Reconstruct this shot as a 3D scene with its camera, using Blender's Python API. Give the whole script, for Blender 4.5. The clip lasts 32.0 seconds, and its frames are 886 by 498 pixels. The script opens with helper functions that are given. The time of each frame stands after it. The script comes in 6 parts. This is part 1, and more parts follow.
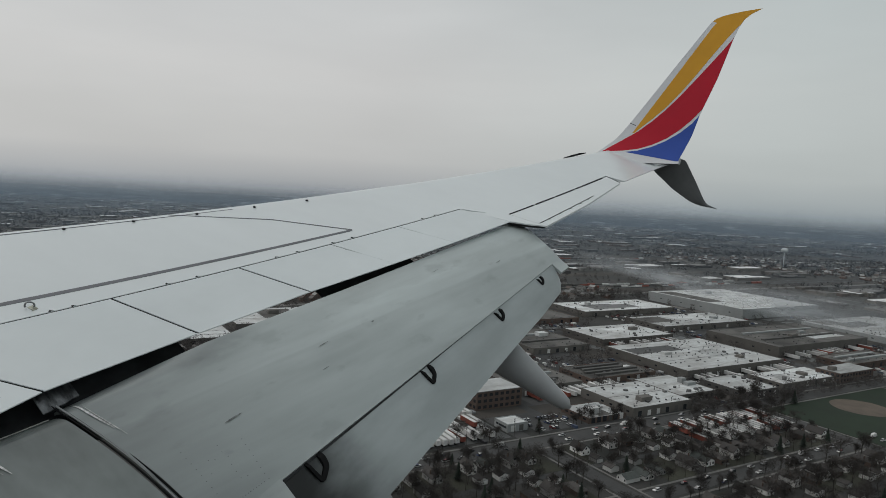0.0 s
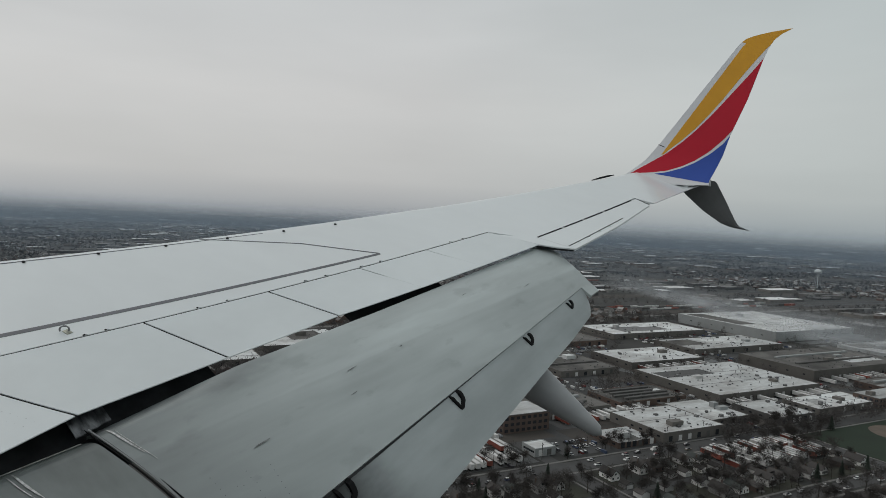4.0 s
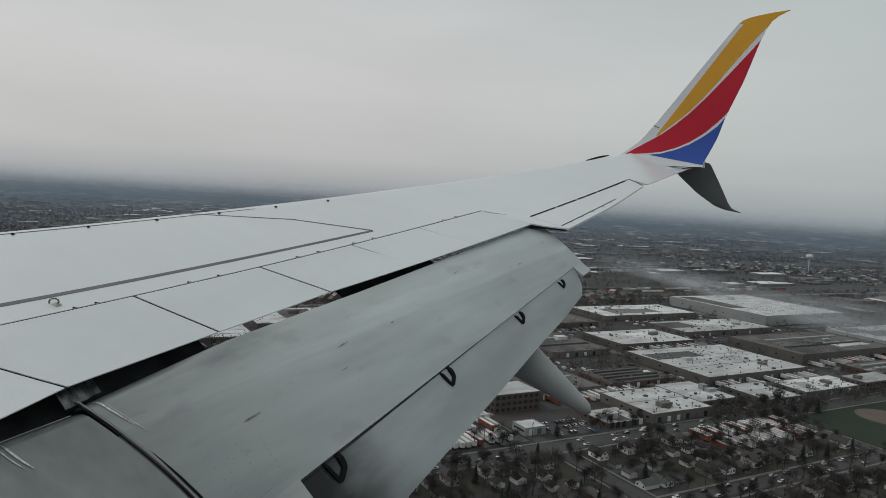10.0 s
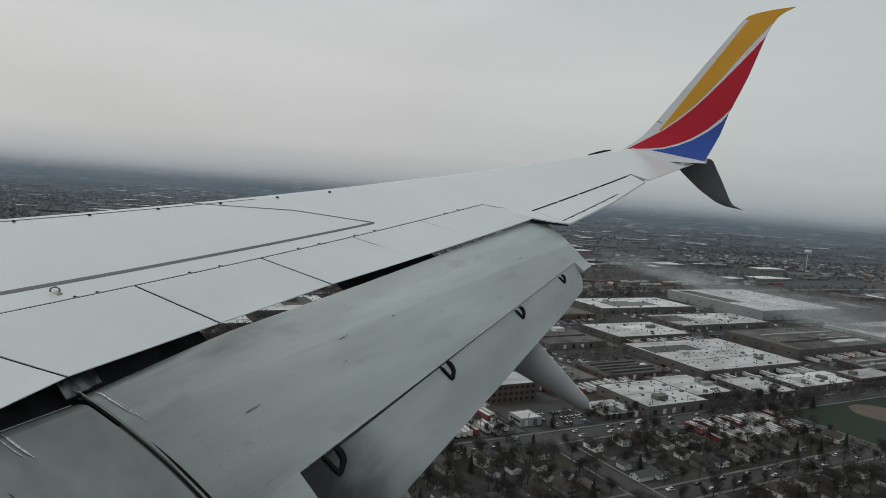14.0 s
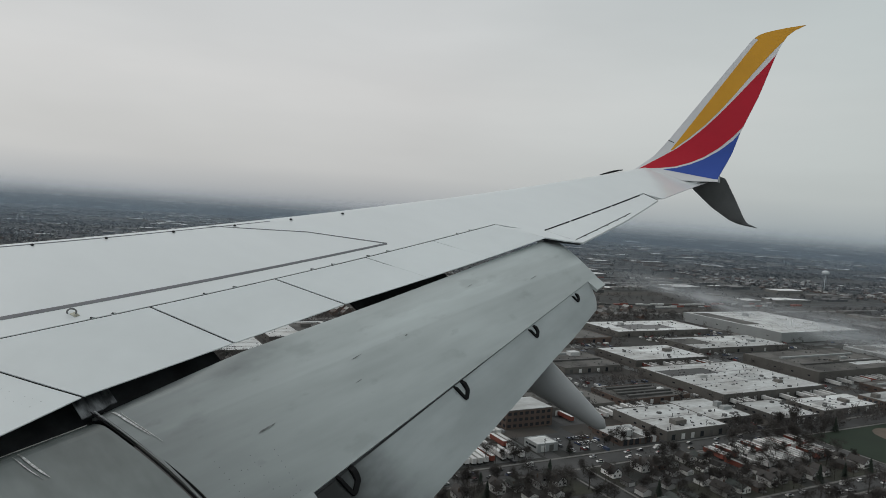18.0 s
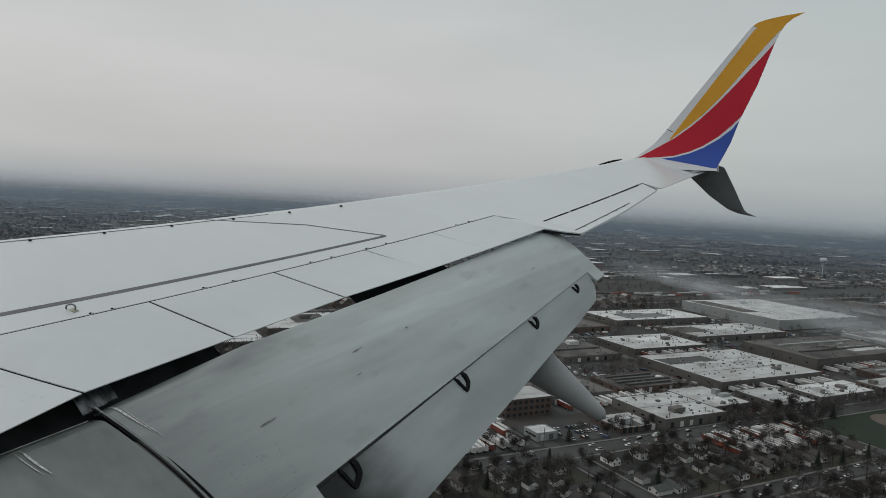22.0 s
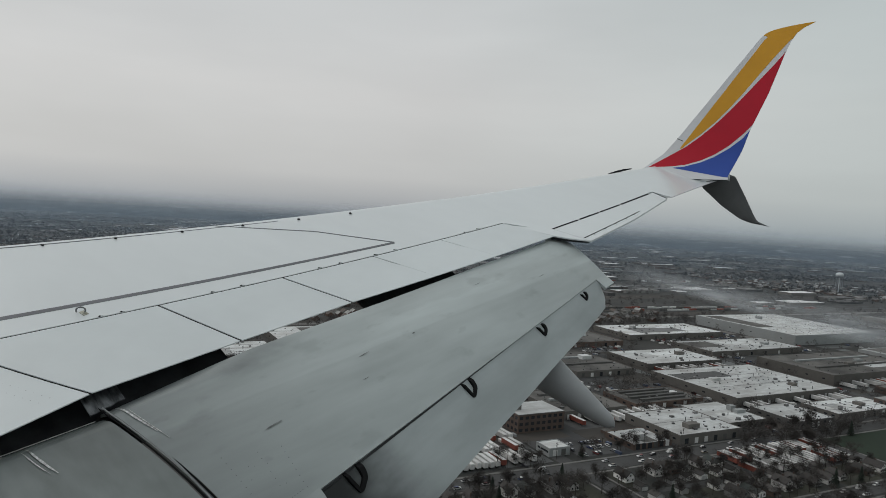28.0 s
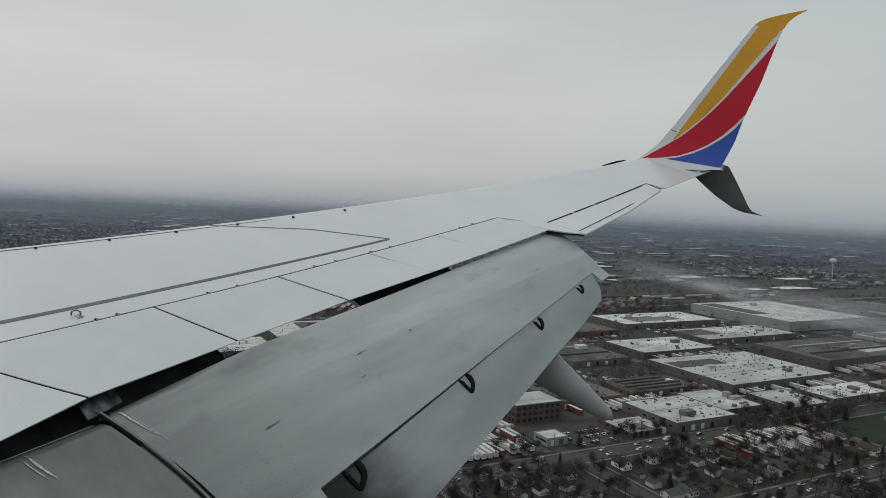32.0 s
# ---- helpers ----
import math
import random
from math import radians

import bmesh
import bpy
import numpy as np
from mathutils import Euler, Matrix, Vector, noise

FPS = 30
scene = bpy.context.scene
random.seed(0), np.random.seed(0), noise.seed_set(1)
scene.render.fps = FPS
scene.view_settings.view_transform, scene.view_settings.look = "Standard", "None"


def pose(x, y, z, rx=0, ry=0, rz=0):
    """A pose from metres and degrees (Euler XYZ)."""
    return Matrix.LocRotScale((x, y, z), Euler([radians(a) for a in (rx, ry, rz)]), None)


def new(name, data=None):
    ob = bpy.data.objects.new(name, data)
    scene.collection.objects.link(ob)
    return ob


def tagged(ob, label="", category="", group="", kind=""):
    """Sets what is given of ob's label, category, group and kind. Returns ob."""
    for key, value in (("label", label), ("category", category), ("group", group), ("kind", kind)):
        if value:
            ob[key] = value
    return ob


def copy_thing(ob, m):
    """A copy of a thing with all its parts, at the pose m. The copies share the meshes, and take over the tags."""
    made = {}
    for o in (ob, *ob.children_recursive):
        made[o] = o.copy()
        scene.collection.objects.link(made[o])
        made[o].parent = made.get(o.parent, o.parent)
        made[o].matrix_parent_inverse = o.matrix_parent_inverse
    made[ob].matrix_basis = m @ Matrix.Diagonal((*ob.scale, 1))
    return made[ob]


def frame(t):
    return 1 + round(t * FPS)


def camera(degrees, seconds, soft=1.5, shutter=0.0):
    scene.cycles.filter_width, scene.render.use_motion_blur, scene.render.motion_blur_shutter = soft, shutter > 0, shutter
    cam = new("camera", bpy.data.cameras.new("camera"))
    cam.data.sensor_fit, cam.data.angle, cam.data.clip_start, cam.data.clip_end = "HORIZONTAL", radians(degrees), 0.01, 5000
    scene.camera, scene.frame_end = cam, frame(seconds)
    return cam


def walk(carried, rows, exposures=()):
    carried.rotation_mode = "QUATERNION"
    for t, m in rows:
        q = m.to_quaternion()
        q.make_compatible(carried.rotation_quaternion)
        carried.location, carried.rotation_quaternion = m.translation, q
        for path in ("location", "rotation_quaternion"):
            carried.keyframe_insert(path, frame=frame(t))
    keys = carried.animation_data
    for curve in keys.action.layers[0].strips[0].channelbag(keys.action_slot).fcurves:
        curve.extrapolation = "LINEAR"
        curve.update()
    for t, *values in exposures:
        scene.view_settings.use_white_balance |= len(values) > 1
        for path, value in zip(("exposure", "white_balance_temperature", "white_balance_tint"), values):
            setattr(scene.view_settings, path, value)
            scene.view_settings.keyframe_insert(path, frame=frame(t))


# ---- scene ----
cam = camera(66.0, 32.0, soft=0.7)

# The airplane's own axes: x aft, y out along the wing, z up. AIR turns them into the world's level axes,
# with the airplane banked and pitched a little, 140 m over the ground.
EYE_AIR = Vector((12.91, 1.335, 1.83))
EYE = Vector((0.0, 0.0, 140.0))
_ahead = Vector((-math.sin(radians(28)), math.cos(radians(28)), 0.0))
_right = Vector((math.cos(radians(28)), math.sin(radians(28)), 0.0))
AIR = (Matrix.Translation(EYE) @ Matrix.Rotation(radians(1.1), 4, _ahead) @ Matrix.Rotation(radians(-2.0), 4, _right)
       @ Matrix.Translation(-EYE_AIR))

# seconds, x, y, z, yaw, pitch, roll in the airplane's axes
ROWS = [
    (0, 12.947, 1.309, 1.841, 26.09, -2.45, -4.27),
    (0.5, 12.919, 1.313, 1.905, 25.72, -2.82, -4.49),
    (1, 12.905, 1.312, 1.871, 26.27, -2.57, -4.56),
    (1.5, 12.908, 1.312, 1.866, 26.29, -2.26, -4.78),
    (2, 12.912, 1.304, 1.866, 26.05, -1.99, -5.01),
    (2.5, 12.907, 1.331, 1.839, 26.92, -1.95, -4.83),
    (3, 12.888, 1.334, 1.866, 27.51, -1.70, -4.57),
    (3.5, 12.894, 1.324, 1.873, 28.10, -0.83, -4.36),
    (5.5, 12.925, 1.326, 1.800, 28.21, -0.66, -3.63),
    (6, 12.902, 1.322, 1.825, 28.45, -0.96, -3.69),
    (6.5, 12.929, 1.334, 1.834, 28.22, -1.44, -3.74),
    (7, 12.890, 1.342, 1.851, 28.19, -2.43, -3.92),
    (7.5, 12.881, 1.326, 1.828, 28.30, -2.58, -4.02),
    (8, 12.857, 1.320, 1.829, 28.04, -2.74, -4.36),
    (8.5, 12.873, 1.346, 1.841, 28.75, -2.71, -4.38),
    (9, 12.914, 1.358, 1.842, 27.77, -2.83, -4.58),
    (9.5, 12.905, 1.336, 1.871, 27.20, -3.40, -4.99),
    (10, 12.914, 1.347, 1.828, 27.77, -2.40, -4.83),
    (10.5, 12.911, 1.341, 1.856, 28.19, -1.34, -4.91),
    (11, 12.906, 1.342, 1.893, 28.28, -0.73, -5.08),
    (11.5, 12.933, 1.340, 1.851, 27.69, -1.35, -5.40),
    (12, 12.890, 1.341, 1.853, 26.98, -3.71, -5.63),
    (12.5, 12.902, 1.334, 1.840, 26.70, -4.44, -5.81),
    (13, 12.899, 1.331, 1.828, 27.02, -4.31, -6.00),
    (13.5, 12.897, 1.335, 1.847, 27.09, -4.15, -5.87),
    (14, 12.873, 1.337, 1.877, 27.72, -3.24, -5.72),
    (14.5, 12.918, 1.342, 1.842, 27.01, -2.11, -5.38),
    (15, 12.878, 1.334, 1.806, 29.14, -1.59, -4.95),
    (15.5, 12.900, 1.318, 1.819, 30.15, 0.46, -4.82),
    (17.5, 12.891, 1.322, 1.819, 29.00, -1.23, -5.36),
    (18, 12.894, 1.328, 1.809, 28.81, -1.29, -5.11),
    (18.5, 12.924, 1.366, 1.816, 27.99, -2.45, -5.06),
    (19, 12.916, 1.345, 1.855, 27.28, -4.34, -5.50),
    (19.5, 12.882, 1.337, 1.824, 27.69, -4.83, -5.59),
    (20, 12.887, 1.331, 1.818, 27.73, -3.67, -5.60),
    (20.5, 12.880, 1.346, 1.819, 28.87, -1.83, -5.18),
    (21, 12.919, 1.357, 1.805, 28.37, -1.73, -4.86),
    (21.5, 12.907, 1.339, 1.811, 27.87, -2.65, -5.02),
    (22, 12.871, 1.339, 1.829, 28.66, -2.08, -4.64),
    (22.5, 12.918, 1.341, 1.829, 28.70, -0.14, -4.57),
    (23, 12.923, 1.349, 1.835, 29.17, 0.55, -4.71),
    (23.5, 12.925, 1.342, 1.818, 28.65, 0.28, -5.07),
    (24, 12.909, 1.335, 1.824, 28.91, -0.31, -5.69),
    (24.5, 12.862, 1.324, 1.825, 31.40, 1.55, -5.39),
    (25, 12.925, 1.330, 1.841, 31.73, 3.27, -4.93),
    (25.5, 12.904, 1.339, 1.752, 32.89, 3.81, -4.27),
    (26, 12.885, 1.364, 1.755, 32.31, 1.48, -3.88),
    (26.5, 12.876, 1.372, 1.737, 31.41, -0.43, -3.76),
    (28.5, 12.945, 1.364, 1.728, 29.45, -1.03, -4.75),
    (29, 12.911, 1.370, 1.752, 29.31, -1.01, -4.61),
    (29.5, 12.923, 1.345, 1.704, 30.41, 1.39, -4.15),
    (30, 12.885, 1.315, 1.728, 30.53, 2.62, -3.78),
    (30.5, 12.953, 1.350, 1.761, 29.82, 2.21, -3.45),
    (31, 12.983, 1.372, 1.699, 28.71, 0.30, -3.23),
    (31.5, 12.920, 1.358, 1.756, 29.19, -1.78, -3.39),
    (32, 12.922, 1.367, 1.777, 29.24, -1.62, -3.80),
]
# the phone's own exposure drifts a little
STOPS = [(0, -0.04), (3, -0.04), (6, 0.0), (8, -0.02), (9, -0.06), (12, -0.02), (13, 0.04), (14, -0.03), (15, 0.0), (18, 0.04), (19, 0.14), (20, 0.0),
         (21, -0.03), (22, -0.08), (23, -0.07), (24, 0.0), (25, 0.04), (26, 0.07), (29, -0.02), (30, -0.02), (31, 0.03), (32, -0.02)]
walk(cam, [(r[0], AIR @ pose(r[1], r[2], r[3], 90 + r[5], r[6], r[4])) for r in ROWS], STOPS)

# ---------------------------------------------------------------- sky and sun
SUN_EL, SUN_AZ = 45.0, 264.0
world = bpy.data.worlds.new("overcast_sky")
scene.world = world
world.use_nodes = True
wn, wl = world.node_tree.nodes, world.node_tree.links
wn.clear()
w_out = wn.new("ShaderNodeOutputWorld")
w_bg = wn.new("ShaderNodeBackground")
w_sky = wn.new("ShaderNodeTexSky")
w_sky.sky_type, w_sky.sun_disc = "NISHITA", False
w_sky.sun_elevation, w_sky.sun_rotation = radians(SUN_EL), radians(SUN_AZ)
w_sky.dust_density, w_sky.air_density = 3.0, 1.0
w_co = wn.new("ShaderNodeTexCoord")
w_sep = wn.new("ShaderNodeSeparateXYZ")
wl.new(w_co.outputs["Generated"], w_sep.inputs[0])
w_ramp = wn.new("ShaderNodeValToRGB")
cr = w_ramp.color_ramp
cr.elements[0].position, cr.elements[0].color = 0.0, (0.355, 0.392, 0.42, 1)
cr.elements[1].position, cr.elements[1].color = 1.0, (0.585, 0.62, 0.635, 1)
for p_, c_ in ((0.018, (0.435, 0.465, 0.482, 1)), (0.045, (0.512, 0.535, 0.54, 1)), (0.09, (0.54, 0.56, 0.56, 1)), (0.16, (0.582, 0.60, 0.597, 1)), (0.30, (0.565, 0.60, 0.605, 1))):
    e_ = cr.elements.new(p_)
    e_.color = c_
wl.new(w_sep.outputs["Z"], w_ramp.inputs[0])
w_map = wn.new("ShaderNodeMapping")
w_map.inputs["Scale"].default_value = (1.0, 1.0, 4.5)
w_map.inputs["Rotation"].default_value = (0.0, 0.06, 0.0)
wl.new(w_co.outputs["Generated"], w_map.inputs[0])
w_noise = wn.new("ShaderNodeTexNoise")
w_noise.inputs["Scale"].default_value, w_noise.inputs["Detail"].default_value, w_noise.inputs["Roughness"].default_value = 1.7, 4.0, 0.5
wl.new(w_map.outputs[0], w_noise.inputs[0])
w_rng = wn.new("ShaderNodeMapRange")
w_rng.inputs[1].default_value, w_rng.inputs[2].default_value = 0.3, 0.7
w_rng.inputs[3].default_value, w_rng.inputs[4].default_value = 0.93, 1.06
wl.new(w_noise.outputs[0], w_rng.inputs[0])
w_mul = wn.new("ShaderNodeMixRGB")
w_mul.blend_type, w_mul.inputs[0].default_value = "MULTIPLY", 1.0
wl.new(w_ramp.outputs[0], w_mul.inputs[1])
wl.new(w_rng.outputs[0], w_mul.inputs[2])
# a trace of the clear sky's colour behind the cloud
w_tint = wn.new("ShaderNodeMixRGB")
w_tint.blend_type, w_tint.inputs[0].default_value = "ADD", 0.006
# the cloud is brighter towards the hidden sun
w_dot = wn.new("ShaderNodeVectorMath")
w_dot.operation = "DOT_PRODUCT"
w_dot.inputs[1].default_value = (-0.96, -0.10, 0.25)
wl.new(w_co.outputs["Generated"], w_dot.inputs[0])
w_gl = wn.new("ShaderNodeMapRange")
w_gl.inputs[1].default_value, w_gl.inputs[2].default_value = -0.4, 1.0
w_gl.inputs[3].default_value, w_gl.inputs[4].default_value = 0.845, 0.975
wl.new(w_dot.outputs["Value"], w_gl.inputs[0])
w_sun = wn.new("ShaderNodeMixRGB")
w_sun.blend_type, w_sun.inputs[0].default_value = "MULTIPLY", 1.0
wl.new(w_mul.outputs[0], w_sun.inputs[1])
wl.new(w_gl.outputs[0], w_sun.inputs[2])
w_hue = wn.new("ShaderNodeValToRGB")
w_hue.color_ramp.elements[0].position, w_hue.color_ramp.elements[0].color = 0.34, (0.970, 1.0, 0.988, 1)
w_hue.color_ramp.elements[1].position, w_hue.color_ramp.elements[1].color = 0.66, (1.035, 1.002, 0.99, 1)
w_hr = wn.new("ShaderNodeMapRange")
w_hr.inputs[1].default_value, w_hr.inputs[2].default_value = -0.6, 1.0
wl.new(w_dot.outputs["Value"], w_hr.inputs[0])
wl.new(w_hr.outputs[0], w_hue.inputs[0])
w_hm = wn.new("ShaderNodeMixRGB")
w_hm.blend_type, w_hm.inputs[0].default_value = "MULTIPLY", 1.0
wl.new(w_sun.outputs[0], w_hm.inputs[1])
wl.new(w_hue.outputs[0], w_hm.inputs[2])
wl.new(w_hm.outputs[0], w_tint.inputs[1])
wl.new(w_sky.outputs[0], w_tint.inputs[2])
wl.new(w_tint.outputs[0], w_bg.inputs[0])
w_bg.inputs[1].default_value = 1.0
wl.new(w_bg.outputs[0], w_out.inputs[0])

sun_data = bpy.data.lights.new("sun", "SUN")
sun_data.energy, sun_data.angle, sun_data.color = 0.6, radians(25), (1.0, 0.97, 0.93)
sun = new("sun", sun_data)
SUN_DIR = Vector((math.sin(radians(SUN_AZ)) * math.cos(radians(SUN_EL)), math.cos(radians(SUN_AZ)) * math.cos(radians(SUN_EL)), math.sin(radians(SUN_EL))))
sun.rotation_euler = SUN_DIR.to_track_quat("Z", "Y").to_euler()


# ---------------------------------------------------------------- materials
def material(name, colour, rough=0.6, metal=0.0, vary=0.15, scale=1.0, fine=20.0, bump=0.0, stretch=(1, 1, 1), tint=None, per_object=0.0, coat=0.0, spec=0.5):
    """A surface with stains at one scale and grain at another; per_object shifts the brightness from piece to piece."""
    m = bpy.data.materials.new(name)
    m.use_nodes = True
    nt = m.node_tree
    n, l = nt.nodes, nt.links
    b = n["Principled BSDF"]
    b.inputs["Roughness"].default_value, b.inputs["Metallic"].default_value = rough, metal
    b.inputs["Coat Weight"].default_value = coat
    b.inputs["Specular IOR Level"].default_value = spec
    co = n.new("ShaderNodeTexCoord")
    mp = n.new("ShaderNodeMapping")
    mp.inputs["Scale"].default_value = stretch
    l.new(co.outputs["Object"], mp.inputs[0])
    n1 = n.new("ShaderNodeTexNoise")
    n1.inputs["Scale"].default_value, n1.inputs["Detail"].default_value = scale, 5.0
    n2 = n.new("ShaderNodeTexNoise")
    n2.inputs["Scale"].default_value, n2.inputs["Detail"].default_value = fine, 3.0
    l.new(mp.outputs[0], n1.inputs[0])
    l.new(mp.outputs[0], n2.inputs[0])
    mix = n.new("ShaderNodeMixRGB")
    dark = tint if tint else tuple(c * (1 - 2.2 * vary) for c in colour)
    mix.inputs[1].default_value, mix.inputs[2].default_value = (*dark, 1), (*colour, 1)
    rg = n.new("ShaderNodeMapRange")
    rg.inputs[1].default_value, rg.inputs[2].default_value = 0.32, 0.62
    l.new(n1.outputs[0], rg.inputs[0])
    l.new(rg.outputs[0], mix.inputs[0])
    mul = n.new("ShaderNodeMixRGB")
    mul.blend_type, mul.inputs[0].default_value = "MULTIPLY", 1.0
    r2 = n.new("ShaderNodeMapRange")
    r2.inputs[1].default_value, r2.inputs[2].default_value = 0.3, 0.7
    r2.inputs[3].default_value, r2.inputs[4].default_value = 1 - vary * 0.6, 1 + vary * 0.25
    l.new(n2.outputs[0], r2.inputs[0])
    l.new(mix.outputs[0], mul.inputs[1])
    l.new(r2.outputs[0], mul.inputs[2])
    last = mul
    if per_object:
        oi = n.new("ShaderNodeObjectInfo")
        r3 = n.new("ShaderNodeMapRange")
        r3.inputs[3].default_value, r3.inputs[4].default_value = 1 - per_object, 1 + per_object * 0.4
        l.new(oi.outputs["Random"], r3.inputs[0])
        m3 = n.new("ShaderNodeMixRGB")
        m3.blend_type, m3.inputs[0].default_value = "MULTIPLY", 1.0
        l.new(last.outputs[0], m3.inputs[1])
        l.new(r3.outputs[0], m3.inputs[2])
        last = m3
    l.new(last.outputs[0], b.inputs["Base Color"])
    if bump:
        bp = n.new("ShaderNodeBump")
        bp.inputs["Strength"].default_value, bp.inputs["Distance"].default_value = bump, 0.02
        l.new(n2.outputs[0], bp.inputs["Height"])
        l.new(bp.outputs[0], b.inputs["Normal"])
    return m


def island_material(name, colours, rough=0.8):
    """One joined mesh of many pieces, each in one of these colours."""
    m = bpy.data.materials.new(name)
    m.use_nodes = True
    n, l = m.node_tree.nodes, m.node_tree.links
    b = n["Principled BSDF"]
    b.inputs["Roughness"].default_value = rough
    g = n.new("ShaderNodeNewGeometry")
    r = n.new("ShaderNodeValToRGB")
    r.color_ramp.interpolation = "CONSTANT"
    els = r.color_ramp.elements
    els[0].position, els[0].color = 0.0, (*colours[0], 1)
    els[1].position, els[1].color = 1.0 / len(colours), (*colours[1], 1)
    for i, c in enumerate(colours[2:], 2):
        e = els.new(i / len(colours))
        e.color = (*c, 1)
    l.new(g.outputs["Random Per Island"], r.inputs[0])
    co = n.new("ShaderNodeTexCoord")
    ns = n.new("ShaderNodeTexNoise")
    ns.inputs["Scale"].default_value = 0.06
    l.new(co.outputs["Object"], ns.inputs[0])
    rg = n.new("ShaderNodeMapRange")
    rg.inputs[3].default_value, rg.inputs[4].default_value = 0.65, 1.25
    l.new(ns.outputs[0], rg.inputs[0])
    mu = n.new("ShaderNodeMixRGB")
    mu.blend_type, mu.inputs[0].default_value = "MULTIPLY", 1.0
    l.new(r.outputs[0], mu.inputs[1])
    l.new(rg.outputs[0], mu.inputs[2])
    l.new(mu.outputs[0], b.inputs["Base Color"])
    return m


WING_PAINT = material("wing_paint", (0.675, 0.715, 0.725), 0.28, vary=0.03, scale=0.5, fine=3.0, stretch=(0.4, 1.2, 1), coat=0.5)
SPOILER_PAINT = material("spoiler_paint", (0.655, 0.70, 0.71), 0.35, vary=0.03, scale=0.7, fine=4.0, per_object=0.03)
FLAP_PAINT = material("flap_paint", (0.498, 0.545, 0.542), 0.30, vary=0.04, scale=0.8, fine=4.0, stretch=(1.3, 0.30, 1.5), bump=0.03, coat=0.1)
# the flap's own directions, for stains that run along it
FO = Vector((6.91, 5.449, -0.152))                      # inboard front corner
FU = Vector((0.2608, 0.9303, 0.2608)).normalized()      # along the span
FW = Vector((0.829, -0.077, -0.554)).normalized()       # aft and down
AO = Vector((8.694, 5.808, -1.167))                     # the same of the aft flap
AU = Vector((0.1374, 0.9309, 0.3386)).normalized()
AW = Vector((0.653, 0.172, -0.738)).normalized()


def own_axes(m, o, u, w):
    """Distances along u and w from o, as one vector socket."""
    n, l = m.node_tree.nodes, m.node_tree.links
    co, sub = n.new("ShaderNodeTexCoord"), n.new("ShaderNodeVectorMath")
    sub.operation, sub.inputs[1].default_value = "SUBTRACT", o
    l.new(co.outputs["Object"], sub.inputs[0])
    both = n.new("ShaderNodeCombineXYZ")
    for k, d in enumerate((u, w)):
        dt = n.new("ShaderNodeVectorMath")
        dt.operation, dt.inputs[1].default_value = "DOT_PRODUCT", d
        l.new(sub.outputs[0], dt.inputs[0])
        l.new(dt.outputs["Value"], both.inputs[k])
    return both.outputs[0]


def ranged(m, socket, a, b, c, d):
    r = m.node_tree.nodes.new("ShaderNodeMapRange")
    r.interpolation_type = "SMOOTHSTEP"
    for k, v in enumerate((a, b, c, d), 1):
        r.inputs[k].default_value = v
    m.node_tree.links.new(socket, r.inputs[0])
    return r.outputs[0]


def stretched_noise(m, socket, su, sw, detail=4.0, off=0.0):
    n, l = m.node_tree.nodes, m.node_tree.links
    mp, ns = n.new("ShaderNodeMapping"), n.new("ShaderNodeTexNoise")
    mp.inputs["Scale"].default_value, mp.inputs["Location"].default_value = (su, sw, 1), (off, off * 0.7, 0)
    ns.inputs["Scale"].default_value, ns.inputs["Detail"].default_value = 1.0, detail
    l.new(socket, mp.inputs[0])
    l.new(mp.outputs[0], ns.inputs[0])
    return ns.outputs[0]


def times(m, *sockets):
    n, l = m.node_tree.nodes, m.node_tree.links
    last = sockets[0]
    for s in sockets[1:]:
        mu = n.new("ShaderNodeMath")
        mu.operation = "MULTIPLY"
        l.new(last, mu.inputs[0])
        l.new(s, mu.inputs[1])
        last = mu.outputs[0]
    return last


def multiply_base(m, socket):
    n, l = m.node_tree.nodes, m.node_tree.links
    b = n["Principled BSDF"]
    x = n.new("ShaderNodeMixRGB")
    x.blend_type, x.inputs[0].default_value = "MULTIPLY", 1.0
    l.new(b.inputs["Base Color"].links[0].from_socket, x.inputs[1])
    l.new(socket, x.inputs[2])
    l.new(x.outputs[0], b.inputs["Base Color"])


def along(m, socket, axis):
    sp = m.node_tree.nodes.new("ShaderNodeSeparateXYZ")
    m.node_tree.links.new(socket, sp.inputs[0])
    return sp.outputs[axis]


# old grime in soft bands along the span; the fuselage's shade is painted in towards the root
uw = own_axes(FLAP_PAINT, FO, FU, FW)
multiply_base(FLAP_PAINT, times(FLAP_PAINT,
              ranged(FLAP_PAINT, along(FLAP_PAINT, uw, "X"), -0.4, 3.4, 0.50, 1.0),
              ranged(FLAP_PAINT, stretched_noise(FLAP_PAINT, uw, 0.36, 1.7, 3.0, 3.1), 0.34, 0.66, 0.86, 1.04),
              ranged(FLAP_PAINT, stretched_noise(FLAP_PAINT, uw, 0.8, 9.0, 3.0, 7.7), 0.3, 0.7, 0.96, 1.02),
              ranged(FLAP_PAINT, stretched_noise(FLAP_PAINT, uw, 2.6, 5.5, 5.0, 1.3), 0.25, 0.38, 0.88, 1.0)))
# the nose panel is lighter than the skin behind its joint
multiply_base(FLAP_PAINT, times(FLAP_PAINT,
              ranged(FLAP_PAINT, along(FLAP_PAINT, uw, "Y"), 0.60, 0.64, 1.05, 0.955),
              ranged(FLAP_PAINT, stretched_noise(FLAP_PAINT, uw, 1.6, 2.8, 6.0, 8.1), 0.58, 0.72, 1.0, 0.86)))
